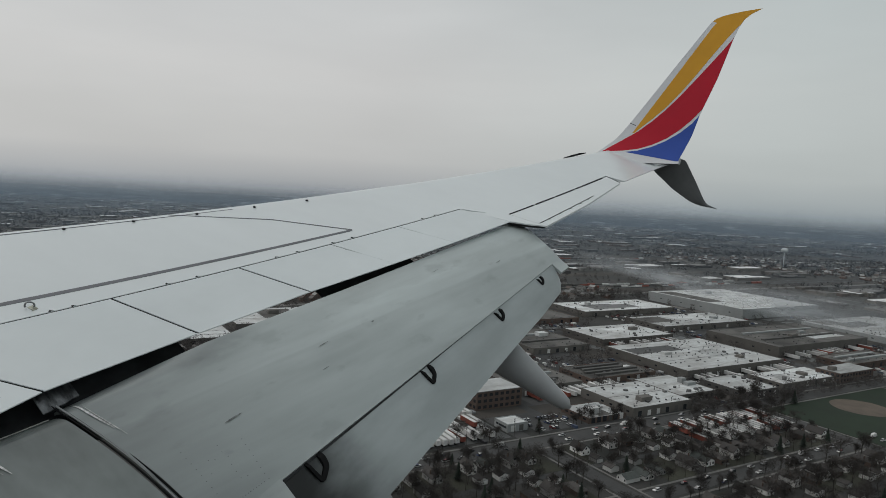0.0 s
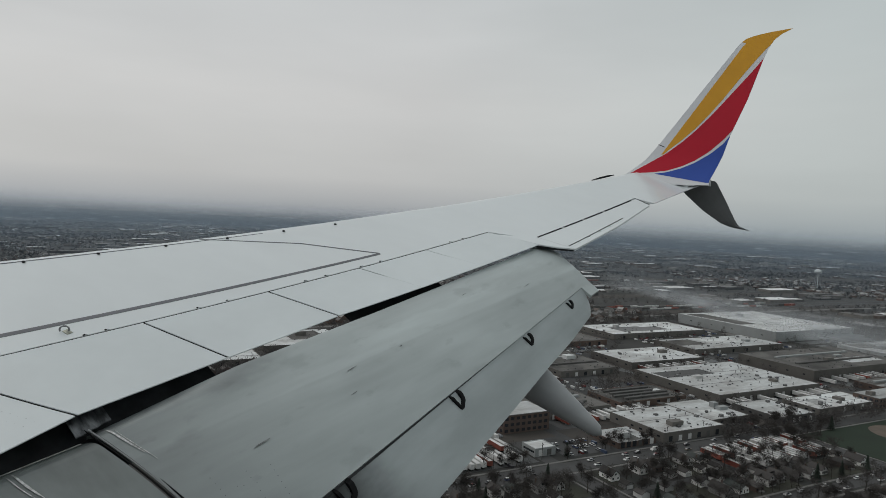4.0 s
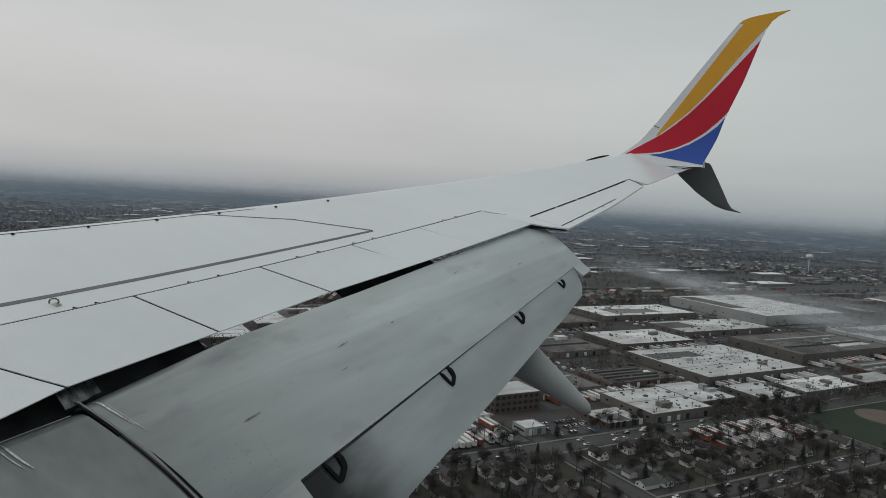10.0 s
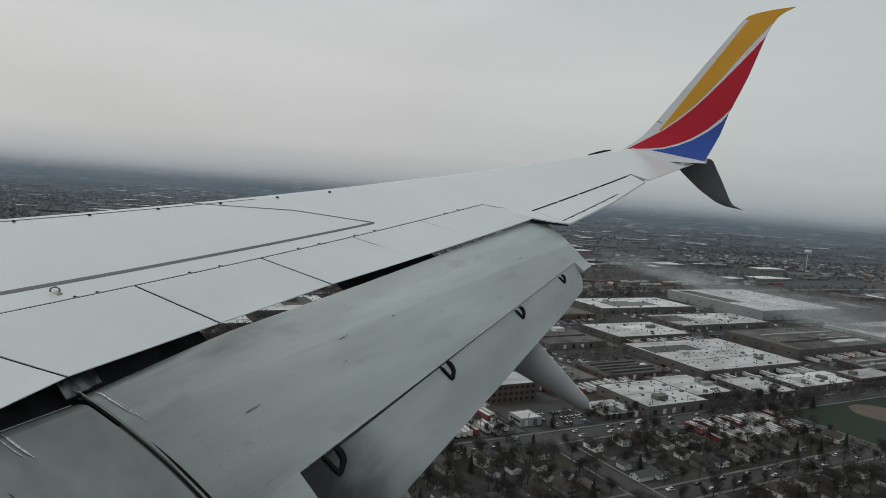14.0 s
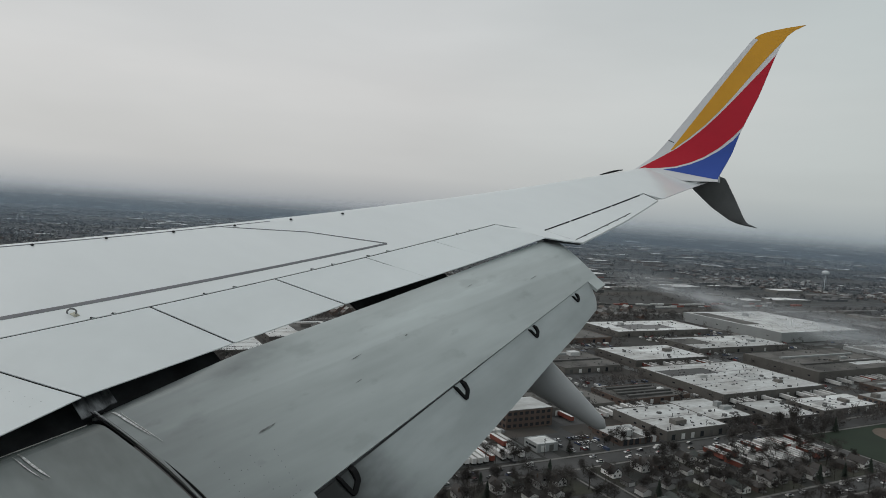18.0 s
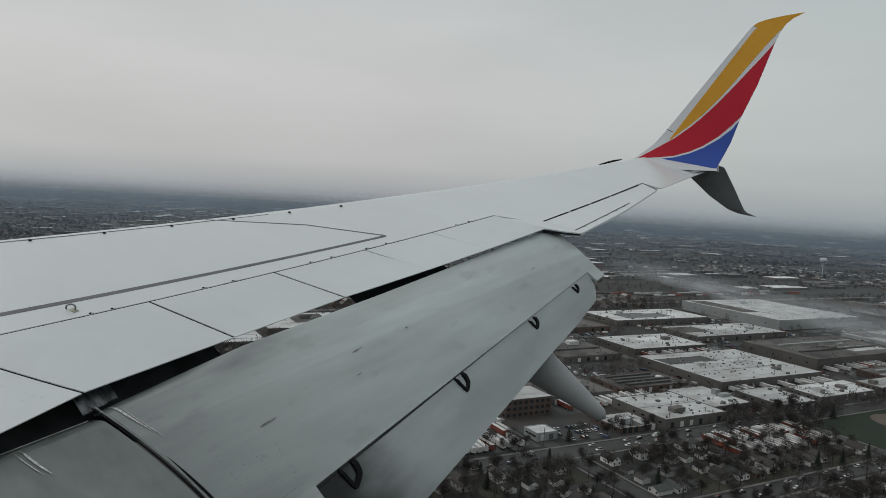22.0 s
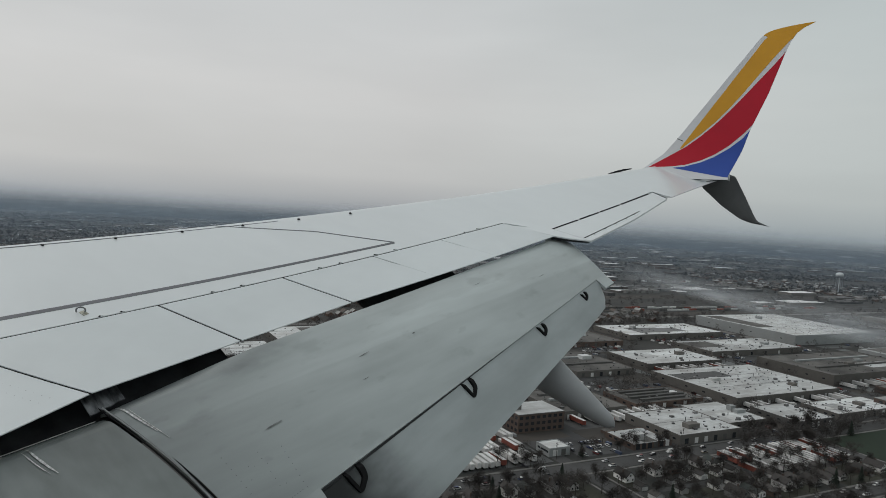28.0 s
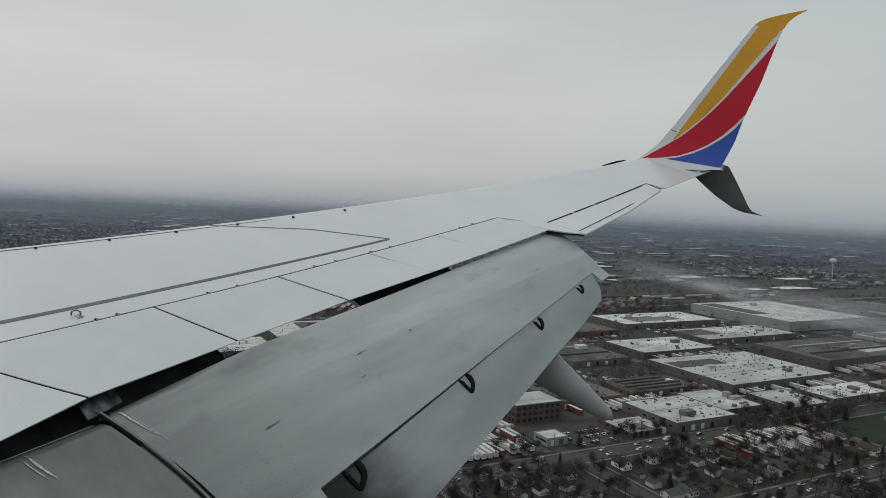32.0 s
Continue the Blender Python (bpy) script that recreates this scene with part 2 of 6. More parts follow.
# the cove's shade painted onto the nose with an uneven edge, inboard part only
nose_shade_n = FLAP_PAINT.node_tree.nodes.new("ShaderNodeMath")
nose_shade_n.operation = "ADD"
FLAP_PAINT.node_tree.links.new(along(FLAP_PAINT, uw, "Y"), nose_shade_n.inputs[0])
FLAP_PAINT.node_tree.links.new(ranged(FLAP_PAINT, stretched_noise(FLAP_PAINT, uw, 1.1, 2.0, 6.0, 9.0), 0.25, 0.75, -0.22, 0.22), nose_shade_n.inputs[1])
nose_shade_out = FLAP_PAINT.node_tree.nodes.new("ShaderNodeMath")
nose_shade_out.operation = "MAXIMUM"
FLAP_PAINT.node_tree.links.new(ranged(FLAP_PAINT, nose_shade_n.outputs[0], 0.0, 0.34, 0.74, 1.0), nose_shade_out.inputs[0])
FLAP_PAINT.node_tree.links.new(ranged(FLAP_PAINT, along(FLAP_PAINT, uw, "X"), 0.8, 2.4, 0.0, 0.95), nose_shade_out.inputs[1])
multiply_base(FLAP_PAINT, nose_shade_out.outputs[0])
# base colour lowered to hold the fuselage's shade on the inboard flap
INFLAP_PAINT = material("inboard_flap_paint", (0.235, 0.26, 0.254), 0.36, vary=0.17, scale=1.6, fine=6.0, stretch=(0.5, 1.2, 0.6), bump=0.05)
SCUFF = material("scuff_mark", (0.26, 0.275, 0.27), 0.6, vary=0.3, scale=9.0, fine=40.0)
FUSELAGE_PAINT = material("fuselage_paint", (0.045, 0.055, 0.09), 0.4, vary=0.05, scale=1.0)
AFT_FLAP_PAINT = material("aft_flap_paint", (0.415, 0.452, 0.455), 0.36, spec=0.28, vary=0.07, scale=0.8, fine=5.0, stretch=(1.5, 0.5, 1))
FAIRING_PAINT = material("fairing_paint", (0.33, 0.34, 0.345), 0.38, vary=0.06, scale=1.2, fine=6.0)
# uneven tone, then the shade at the aft flap's inner end painted into the colour
uw = own_axes(AFT_FLAP_PAINT, AO, AU, AW)
multiply_base(AFT_FLAP_PAINT, times(AFT_FLAP_PAINT,
              ranged(AFT_FLAP_PAINT, stretched_noise(AFT_FLAP_PAINT, uw, 0.5, 2.4, 4.0, 2.2), 0.34, 0.66, 0.86, 1.05)))
inner_shade_n = AFT_FLAP_PAINT.node_tree.nodes.new("ShaderNodeVectorMath")
inner_shade_n.operation = "ADD"
inner_shade_w = AFT_FLAP_PAINT.node_tree.nodes.new("ShaderNodeCombineXYZ")
AFT_FLAP_PAINT.node_tree.links.new(ranged(AFT_FLAP_PAINT, stretched_noise(AFT_FLAP_PAINT, uw, 1.6, 3.0, 5.0, 5.0), 0.25, 0.75, -0.13, 0.13), inner_shade_w.inputs[0])
AFT_FLAP_PAINT.node_tree.links.new(uw, inner_shade_n.inputs[0])
AFT_FLAP_PAINT.node_tree.links.new(inner_shade_w.outputs[0], inner_shade_n.inputs[1])
multiply_base(AFT_FLAP_PAINT, ranged(AFT_FLAP_PAINT, along(AFT_FLAP_PAINT, inner_shade_n.outputs[0], "X"), 0.98, 2.2, 0.05, 1.0))
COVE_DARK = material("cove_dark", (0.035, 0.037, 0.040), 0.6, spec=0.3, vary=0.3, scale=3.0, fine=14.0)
GAP_DARK = material("gap_dark", (0.018, 0.019, 0.021), 0.8, spec=0.2, vary=0.2, scale=4.0)
STRIPE_GREY = material("stripe_grey", (0.135, 0.142, 0.155), 0.6, vary=0.08, scale=2.0)
RUBBER = material("black_rubber", (0.008, 0.008, 0.009), 0.7, vary=0.2, scale=8.0, spec=0.15)
SCRATCHED = material("scratched_plate", (0.17, 0.178, 0.185), 0.34, metal=0.75, vary=0.3, scale=5.0, fine=30.0, bump=0.35, stretch=(1.0, 3.0, 1.0), tint=(0.045, 0.047, 0.05))
WORN = material("worn_metal", (0.72, 0.73, 0.72), 0.4, metal=0.2, vary=0.25, scale=14.0, fine=50.0, stretch=(3, 1, 1))
FADED_TAG = material("faded_tag", (0.47, 0.47, 0.38), 0.5, vary=0.2, scale=20.0)
BARE_METAL = material("bare_metal", (0.55, 0.55, 0.54), 0.35, metal=0.7, vary=0.2, scale=6.0, fine=40.0)
YELLOW = material("yellow_paint", (0.63, 0.31, 0.022), 0.4, spec=0.25, vary=0.04, scale=1.0, fine=6.0)
RED = material("red_paint", (0.45, 0.004, 0.022), 0.4, spec=0.25, vary=0.04, scale=1.0, fine=6.0)
BLUE = material("blue_paint", (0.030, 0.078, 0.36), 0.4, spec=0.25, vary=0.04, scale=1.0, fine=6.0)
WINGLET_WHITE = material("winglet_white", (0.62, 0.63, 0.65), 0.35, vary=0.03, scale=1.0, fine=6.0)
STRAKE_GREY = material("strake_grey", (0.225, 0.235, 0.24), 0.45, vary=0.08, scale=1.5, fine=8.0)

GROUND = material("winter_ground", (0.047, 0.045, 0.043), 0.95, vary=0.2, scale=0.012, fine=0.16, tint=(0.021, 0.023, 0.021))
VERGE = material("dead_grass_verge", (0.056, 0.049, 0.043), 0.95, vary=0.28, scale=0.02, fine=0.15, stretch=(0.2, 1, 1), tint=(0.028, 0.026, 0.023))
LAWN = material("winter_lawn", (0.046, 0.047, 0.033), 0.95, vary=0.25, scale=0.05, fine=0.7, per_object=0.3)
FIELD_GRASS = material("field_grass", (0.010, 0.024, 0.010), 0.95, vary=0.15, scale=0.03, fine=0.5)
SAND = material("infield_sand", (0.12, 0.095, 0.075), 0.95, vary=0.12, scale=0.08, fine=1.2)
ASPHALT = material("asphalt", (0.06, 0.06, 0.06), 0.85, vary=0.15, scale=0.05, fine=0.8)
LOT = material("lot_asphalt", (0.058, 0.059, 0.060), 0.85, vary=0.3, scale=0.03, fine=0.5, per_object=0.3)
WET_LOT = material("wet_lot", (0.075, 0.08, 0.08), 0.5, vary=0.2, scale=0.02, fine=0.4)
CONCRETE = material("concrete_walk", (0.17, 0.165, 0.157), 0.9, vary=0.12, scale=0.1, fine=1.5)
ROOF_WHITE = material("white_roof_membrane", (0.63, 0.65, 0.65), 0.8, vary=0.30, scale=0.07, fine=0.5, tint=(0.40, 0.395, 0.385), stretch=(0.5, 1.6, 1), per_object=0.42)
ROOF_GREY = material("grey_gravel_roof", (0.125, 0.120, 0.113), 0.9, vary=0.3, scale=0.05, fine=0.6, per_object=0.3)
WALL_TAN = material("tan_precast_wall", (0.135, 0.128, 0.118), 0.9, vary=0.1, scale=0.08, fine=0.9, per_object=0.25)
WALL_BRICK = material("brick_wall", (0.118, 0.084, 0.070), 0.9, vary=0.12, scale=0.2, fine=3.0, per_object=0.3)
WALL_PALE = material("pale_metal_wall", (0.29, 0.305, 0.305), 0.7, vary=0.08, scale=0.05, fine=0.8)
WALL_DARK = material("dark_wall", (0.10, 0.098, 0.095), 0.9, vary=0.12, scale=0.1, fine=1.0, per_object=0.3)
SIDING = material("painted_siding", (0.66, 0.655, 0.64), 0.8, vary=0.06, scale=0.3, fine=4.0, per_object=0.78)
SHINGLE = material("roof_shingle", (0.070, 0.065, 0.062), 0.95, vary=0.12, scale=0.4, fine=5.0, per_object=0.65)
SHINGLE_GREEN = material("grey_green_shingle", (0.08, 0.09, 0.085), 0.95, vary=0.12, scale=0.4, fine=5.0, per_object=0.4)
GLASS = material("window_glass", (0.03, 0.034, 0.04), 0.12, vary=0.1, scale=1.0)
UNIT_GREY = material("roof_unit", (0.15, 0.15, 0.15), 0.7, vary=0.1, scale=0.4, per_object=0.6)
VENT_DARK = material("vent_dark", (0.085, 0.085, 0.088), 0.8, vary=0.2, scale=0.3)
BARK = material("bark", (0.06, 0.051, 0.045), 0.95, vary=0.2, scale=1.0, fine=8.0, per_object=0.3)
TWIGS = material("bare_twigs", (0.060, 0.053, 0.049), 0.95, vary=0.15, scale=0.3, fine=2.0, per_object=0.45)
MID_TWIGS = material("mid_twigs", (0.088, 0.080, 0.077), 0.95, vary=0.2, scale=0.01, fine=0.1)
FAR_TWIGS = material("far_twigs", (0.030, 0.029, 0.031), 0.95, vary=0.2, scale=0.01, fine=0.1)
NEEDLES = material("conifer_needles", (0.022, 0.034, 0.024), 0.95, vary=0.2, scale=0.5, fine=4.0, per_object=0.3)
TYRE = material("tyre_rubber", (0.02, 0.02, 0.02), 0.85, vary=0.1)
TRAILER_WHITE = material("trailer_white", (0.62, 0.62, 0.61), 0.55, vary=0.08, scale=0.3, per_object=0.3)
TRAILER_RED = material("trailer_red", (0.26, 0.07, 0.048), 0.55, vary=0.1, scale=0.3, per_object=0.3)
STEEL = material("galvanised_steel", (0.30, 0.31, 0.32), 0.55, metal=0.3, vary=0.1, scale=1.0)
TANK_WHITE = material("tank_white", (0.62, 0.64, 0.65), 0.6, vary=0.05, scale=0.1)


# ---------------------------------------------------------------- small builders
def mesh_of(bm, mat, smooth=False):
    me = bpy.data.meshes.new("mesh")
    bmesh.ops.recalc_face_normals(bm, faces=bm.faces)
    bm.to_mesh(me)
    bm.free()
    if smooth:
        me.polygons.foreach_set("use_smooth", [True] * len(me.polygons))
    me.materials.append(mat)
    return me


def part(name, bm, mat, parent, label="", smooth=False):
    ob = new(name, mesh_of(bm, mat, smooth))
    ob.parent = parent
    if label:
        tagged(ob, label)
    return ob


def empty(name, m, label, category, group="", kind=""):
    ob = new(name)
    ob.empty_display_size = 0.1
    ob.matrix_world = m
    return tagged(ob, label, category, group, kind)


def add_box(bm, x0, x1, y0, y1, z0, z1):
    v = [bm.verts.new((x, y, z)) for z in (z0, z1) for x, y in ((x0, y0), (x1, y0), (x1, y1), (x0, y1))]
    for f in ((3, 2, 1, 0), (4, 5, 6, 7), (0, 1, 5, 4), (1, 2, 6, 5), (2, 3, 7, 6), (3, 0, 4, 7)):
        bm.faces.new([v[i] for i in f])
    return v


def box(x0, x1, y0, y1, z0, z1):
    bm = bmesh.new()
    add_box(bm, x0, x1, y0, y1, z0, z1)
    return bm


def loft(rings, closed=True, caps=True):
    """A skin over rings of equally many points."""
    bm = bmesh.new()
    rows = [[bm.verts.new(p) for p in r] for r in rings]
    k = len(rows[0])
    for a, b in zip(rows, rows[1:]):
        for i in range(k if closed else k - 1):
            j = (i + 1) % k
            bm.faces.new((a[i], a[j], b[j], b[i]))
    if caps and closed:
        bm.faces.new(rows[0])
        bm.faces.new(rows[-1][::-1])
    return bm


def slab(grid_top, depth, down=Vector((0, 0, -1))):
    """A plate: a grid of points with its underside depth below."""
    bm = bmesh.new()
    top = [[bm.verts.new(p) for p in r] for r in grid_top]
    low = [[bm.verts.new(Vector(p) + down * depth) for p in r] for r in grid_top]
    n, k = len(top), len(top[0])
    for i in range(n - 1):
        for j in range(k - 1):
            bm.faces.new((top[i][j], top[i + 1][j], top[i + 1][j + 1], top[i][j + 1]))
            bm.faces.new((low[i][j], low[i][j + 1], low[i + 1][j + 1], low[i + 1][j]))
    for i in range(n - 1):
        bm.faces.new((top[i][0], low[i][0], low[i + 1][0], top[i + 1][0]))
        bm.faces.new((top[i][-1], top[i + 1][-1], low[i + 1][-1], low[i][-1]))
    for j in range(k - 1):
        bm.faces.new((top[0][j], top[0][j + 1], low[0][j + 1], low[0][j]))
        bm.faces.new((top[-1][j], low[-1][j], low[-1][j + 1], top[-1][j + 1]))
    return bm


def tube(path, r, k=6):
    rings = []
    path = [Vector(p) for p in path]
    for i, p in enumerate(path):
        d = (path[min(i + 1, len(path) - 1)] - path[max(i - 1, 0)]).normalized()
        s = d.orthogonal().normalized()
        t = d.cross(s)
        rr = r[i] if isinstance(r, (list, tuple)) else r
        rings.append([p + (s * math.cos(a) + t * math.sin(a)) * rr for a in (2 * math.pi * q / k for q in range(k))])
    return loft(rings)


def curve_at(pts, s):
    """Linear reading of (s, value) pairs."""
    return float(np.interp(s, [p[0] for p in pts], [p[1] for p in pts]))


# ---------------------------------------------------------------- the wing
WING = empty("airplane", AIR, "airliner in flight, white wing with grey flaps lowered", "airplane")

LE_SLOPE = 0.5596


def le(y):
    return -0.365 + LE_SLOPE * y


SPOILER_TE = ((3.0, 6.84), (5.45, 6.91), (6.956, 7.248), (8.47, 7.625), (9.838, 8.058), (12.349, 8.845))
WING_TE = ((12.349, 8.845), (12.574, 9.395), (13.996, 9.722), (15.444, 9.97), (16.59, 10.36), (17.3, 10.64))


def hinge(y):
    return 5.965 + 0.366 * (y - 6.818)


def skin_z(x, y):
    """The upper skin: dihedral, the bend of the loaded wing, and the fall towards the trailing edge."""
    return 0.1438 * y + 1.308 * (y / 17.0) ** 2 - 0.2333 * (x - 0.5206 * y)


def skin(x, y, up=0.0):
    return Vector((x, y, skin_z(x, y) + up))


def rear(y):
    """Where the fixed skin ends: the spoilers' hinge, the aileron's gap, the tip's trailing edge."""
    if y < 12.19:
        return hinge(y) - 0.006
    if y < 12.5:
        return hinge(12.19) + (y - 12.19) / 0.31 * (8.70 - hinge(12.19))
    if y < 15.64:
        return 8.698 + (y - 12.547) * 0.3022 - 0.008
    return curve_at(WING_TE, y)


def build_wing_box():
    ys = list(np.arange(1.8, 12.19, 0.2)) + [12.189, 12.3, 12.4, 12.499] + list(np.arange(12.55, 15.6, 0.2)) + [15.639, 15.641] + list(np.arange(15.8, 17.3, 0.12)) + [17.28]
    nose = [0.0, 0.0012, 0.0035, 0.008, 0.014, 0.022, 0.032]
    us = nose + [0.1, 0.2, 0.35, 0.5, 0.65, 0.8, 0.9, 1.0]
    top, low = [], []
    for y in ys:
        a, b = le(y), rear(y)
        c = b - a
        th = 0.11 * c + 0.05
        row, under = [], []
        for u in us:
            x = a + u * c
            k = min(u / 0.032, 1.0)
            drop = (1 - math.sqrt(max(0.0, 1 - (1 - k) ** 2))) * th * 0.38
            row.append(skin(x, y, -drop))
            full = math.sqrt(k) * (1 - 0.55 * u)
            thin = 1.0 if y < 15.64 else max(0.0, 1 - u) ** 0.8
            under.append(skin(x, y, -0.012 - (th * 0.38 + th * 0.62 * full) * thin))
        top.append(row)
        low.append(under)
    bm = bmesh.new()
    tv = [[bm.verts.new(p) for p in r] for r in top]
    lv = [[bm.verts.new(p) for p in r] for r in low]
    for i in range(len(ys) - 1):
        for j in range(len(us) - 1):
            bm.faces.new((tv[i][j], tv[i + 1][j], tv[i + 1][j + 1], tv[i][j + 1]))
            bm.faces.new((lv[i][j], lv[i][j + 1], lv[i + 1][j + 1], lv[i + 1][j]))
        bm.faces.new([bm.verts.new(q.co) for q in (tv[i][-1], tv[i + 1][-1], lv[i + 1][-1], lv[i][-1])])
        bm.faces.new((tv[i][0], lv[i][0], lv[i + 1][0], tv[i + 1][0]))
    return bm


wing_box = part("wing_skin", build_wing_box(), WING_PAINT, WING, "white painted upper skin fading towards the tip", smooth=True)


def strip_on_skin(p, q, w0, w1, up=0.004, depth=0.006, n=12):
    """A thin strip on the skin from p to q (x, y), w0 wide at its start."""
    p, q = Vector((p[0], p[1], 0)), Vector((q[0], q[1], 0))
    side = (q - p).normalized().cross(Vector((0, 0, 1)))
    rows = []
    for i in range(n + 1):
        c = p.lerp(q, i / n)
        w = w0 + (w1 - w0) * i / n
        rows.append([skin(c.x + side.x * s * w, c.y + side.y * s * w, up) for s in (-0.5, 0.5)])
    return slab(rows, depth)


# walkway stripe and the panel line that closes it
part("walkway_stripe", strip_on_skin((5.244, 5.982), (6.985, 10.27), 0.075, 0.05), STRIPE_GREY, WING, "dark grey walkway boundary stripe")
part("walkway_stripe", strip_on_skin((4.2, 3.4), (5.244, 5.982), 0.08, 0.075), STRIPE_GREY, WING, "dark grey walkway boundary stripe")
part("panel_line", strip_on_skin((4.637, 8.80), (5.844, 9.723), 0.018, 0.024), STRIPE_GREY, WING)
part("panel_line", strip_on_skin((5.844, 9.723), (6.985, 10.285), 0.024, 0.028), STRIPE_GREY, WING)
part("panel_line", strip_on_skin((le(7.0) + 0.155, 7.0), (le(9.6) + 0.155, 9.6), 0.020, 0.010), STRIPE_GREY, WING, "slat joint along the leading edge")
part("panel_line", strip_on_skin((le(4.5) + 0.16, 4.5), (le(7.0) + 0.155, 7.0), 0.024, 0.020), STRIPE_GREY, WING)

# spoilers, each hinged along the rear spar
SPOILER_ENDS = (1.9, 5.30, 6.818, 8.321, 9.681, 10.868, 12.185)


def border(y, s):
    """A panel border from the hinge (s 0) to the trailing edge (s 1); the innermost one runs more slantwise."""
    return 4.92 + 0.49 * s if y == 5.30 else y + 0.14 * s


def spoiler(y0, y1, gap):
    rows = []
    for i in range(9):
        k = i / 8
        row = []
        for j in range(7):
            s = j / 6
            a = border(y0, s) + (gap if y0 < 9.0 or s < 0.35 else 0.0015)
            b = border(y1, s) - (gap if y1 < 9.0 or s < 0.35 else 0.0015)
            y = a + (b - a) * k
            x0, x1 = hinge(y) + 0.024, curve_at(SPOILER_TE, y)
            x = x0 + (x1 - x0) * s
            row.append(skin(x, y, 0.002))
        rows.append(row)
    return slab(rows, 0.010)


FITTINGS = ((0.66, 0.88), (0.62, 0.76), (0.42, 0.66), (0.40, 0.63), (0.05, 0.33), (0.40, 0.60))
for n_, (a_, b_) in enumerate(zip(SPOILER_ENDS, SPOILER_ENDS[1:])):
    sp = part("spoiler", spoiler(a_, b_, 0.014 if n_ < 4 else 0.007), SPOILER_PAINT, WING, "white spoiler panel lying flush")
    for f_ in FITTINGS[n_]:
        y = a_ + (b_ - a_) * f_
        x = hinge(y)
        fit_ = part("hinge_fitting", strip_on_skin((x - 0.034, y - 0.006), (x - 0.012, y + 0.003), 0.022, 0.028, up=0.005, depth=0.005, n=3), GAP_DARK, sp, "small dark notch of a hinge")
        part("hinge_lug", tube([skin(x - 0.024, y + 0.012, 0.004), skin(x - 0.002, y + 0.020, 0.009), skin(x + 0.022, y + 0.026, 0.004)], [0.004, 0.006, 0.004], 6), SPOILER_PAINT, fit_, "white hinge lug")

# dark strips down in the gaps between the panels, standing in for the shade there
for n_, a_ in enumerate(SPOILER_ENDS[1:-1]):
    reach = 1.0 if n_ < 3 else 0.34
    yh, yt = border(a_, 0.0), border(a_, 1.0)
    xh, xt = hinge(yh) - 0.01, curve_at(SPOILER_TE, yt) - 0.02
    part("panel_gap", strip_on_skin((xh, yh), (xh + (xt - xh) * reach, yh + (yt - yh) * reach), 0.06, 0.05 if reach == 1.0 else 0.02, up=-0.006), GAP_DARK, WING)
part("panel_gap", strip_on_skin((hinge(3.2) + 0.006, 3.2), (hinge(12.19) + 0.006, 12.19), 0.05, 0.05, up=-0.006, n=40), GAP_DARK, WING)

# the cove behind the spoilers' trailing edge, its shade put in as near-black sheets; further out the slot above the
# flap's nose is open to the ground below
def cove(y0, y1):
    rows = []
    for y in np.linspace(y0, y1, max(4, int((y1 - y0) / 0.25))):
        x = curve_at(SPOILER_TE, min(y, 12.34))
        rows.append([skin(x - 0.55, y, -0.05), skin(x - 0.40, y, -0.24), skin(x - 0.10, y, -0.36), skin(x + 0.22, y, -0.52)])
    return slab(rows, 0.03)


part("flap_cove", cove(4.75, 7.0), COVE_DARK, WING, "cove between spoilers and flap, its shade coloured in near black")
part("flap_cove", cove(8.92, 10.55), COVE_DARK, WING, "cove between spoilers and flap, its shade coloured in near black")


# rivets in rows inboard of the first spoiler gap
bm = bmesh.new()
for row_y in (5.16, 5.06):
    for i in range(16):
        x = hinge(5.1) + 0.1 + i * 0.085
        row_y_ = row_y - 0.42 + 0.026 * i
        bmesh.ops.create_circle(bm, cap_ends=True, segments=6, radius=0.005, matrix=Matrix.Translation(skin(x, row_y_, 0.008)))
tagged(part("rivets", bm, STRIPE_GREY, WING), kind="stuff")

# studs along the leading edge
for i in range(7):
    y = 5.97 + i * 0.78
    bm = bmesh.new()
    bmesh.ops.create_uvsphere(bm, u_segments=8, v_segments=5, radius=0.022,
                              matrix=Matrix.Translation(skin(le(y) + 0.20, y, 0.012)) @ Matrix.Diagonal((1.3, 1.0, 0.75, 1)))
    part("leading_edge_stud", bm, COVE_DARK, WING, "small dark stud")

# the escape strap fitting: a ring standing on the skin
bm = tube([skin(5.52, 6.14, 0.0) + Vector((0.026 * math.cos(a), 0.040 * math.cos(a), 0.030 + 0.038 * math.sin(a))) for a in np.linspace(-0.6, math.pi + 0.6, 14)], 0.010)
ring = part("strap_ring", bm, STRAKE_GREY, WING, "metal ring fitting with a worn yellow edge")
part("ring_base", slab([[skin(5.50 + 0.10 * i, 6.13 + 0.06 * j, 0.006) for j in range(2)] for i in range(2)], 0.008), FADED_TAG, ring)

# aileron with its tab
def aileron_pt(s, k):
    """s: 0 hinge to 1 trailing edge; k: 0 inboard end to 1 outboard end."""
    a = Vector((8.712 + 0.018, 12.585, 0)).lerp(Vector((9.647 + 0.014, 15.600, 0)), k)
    ty = 12.60 + (15.47 - 12.60) * k
    b = Vector((curve_at(WING_TE, ty), ty, 0))
    c = a.lerp(b, s)
    return c


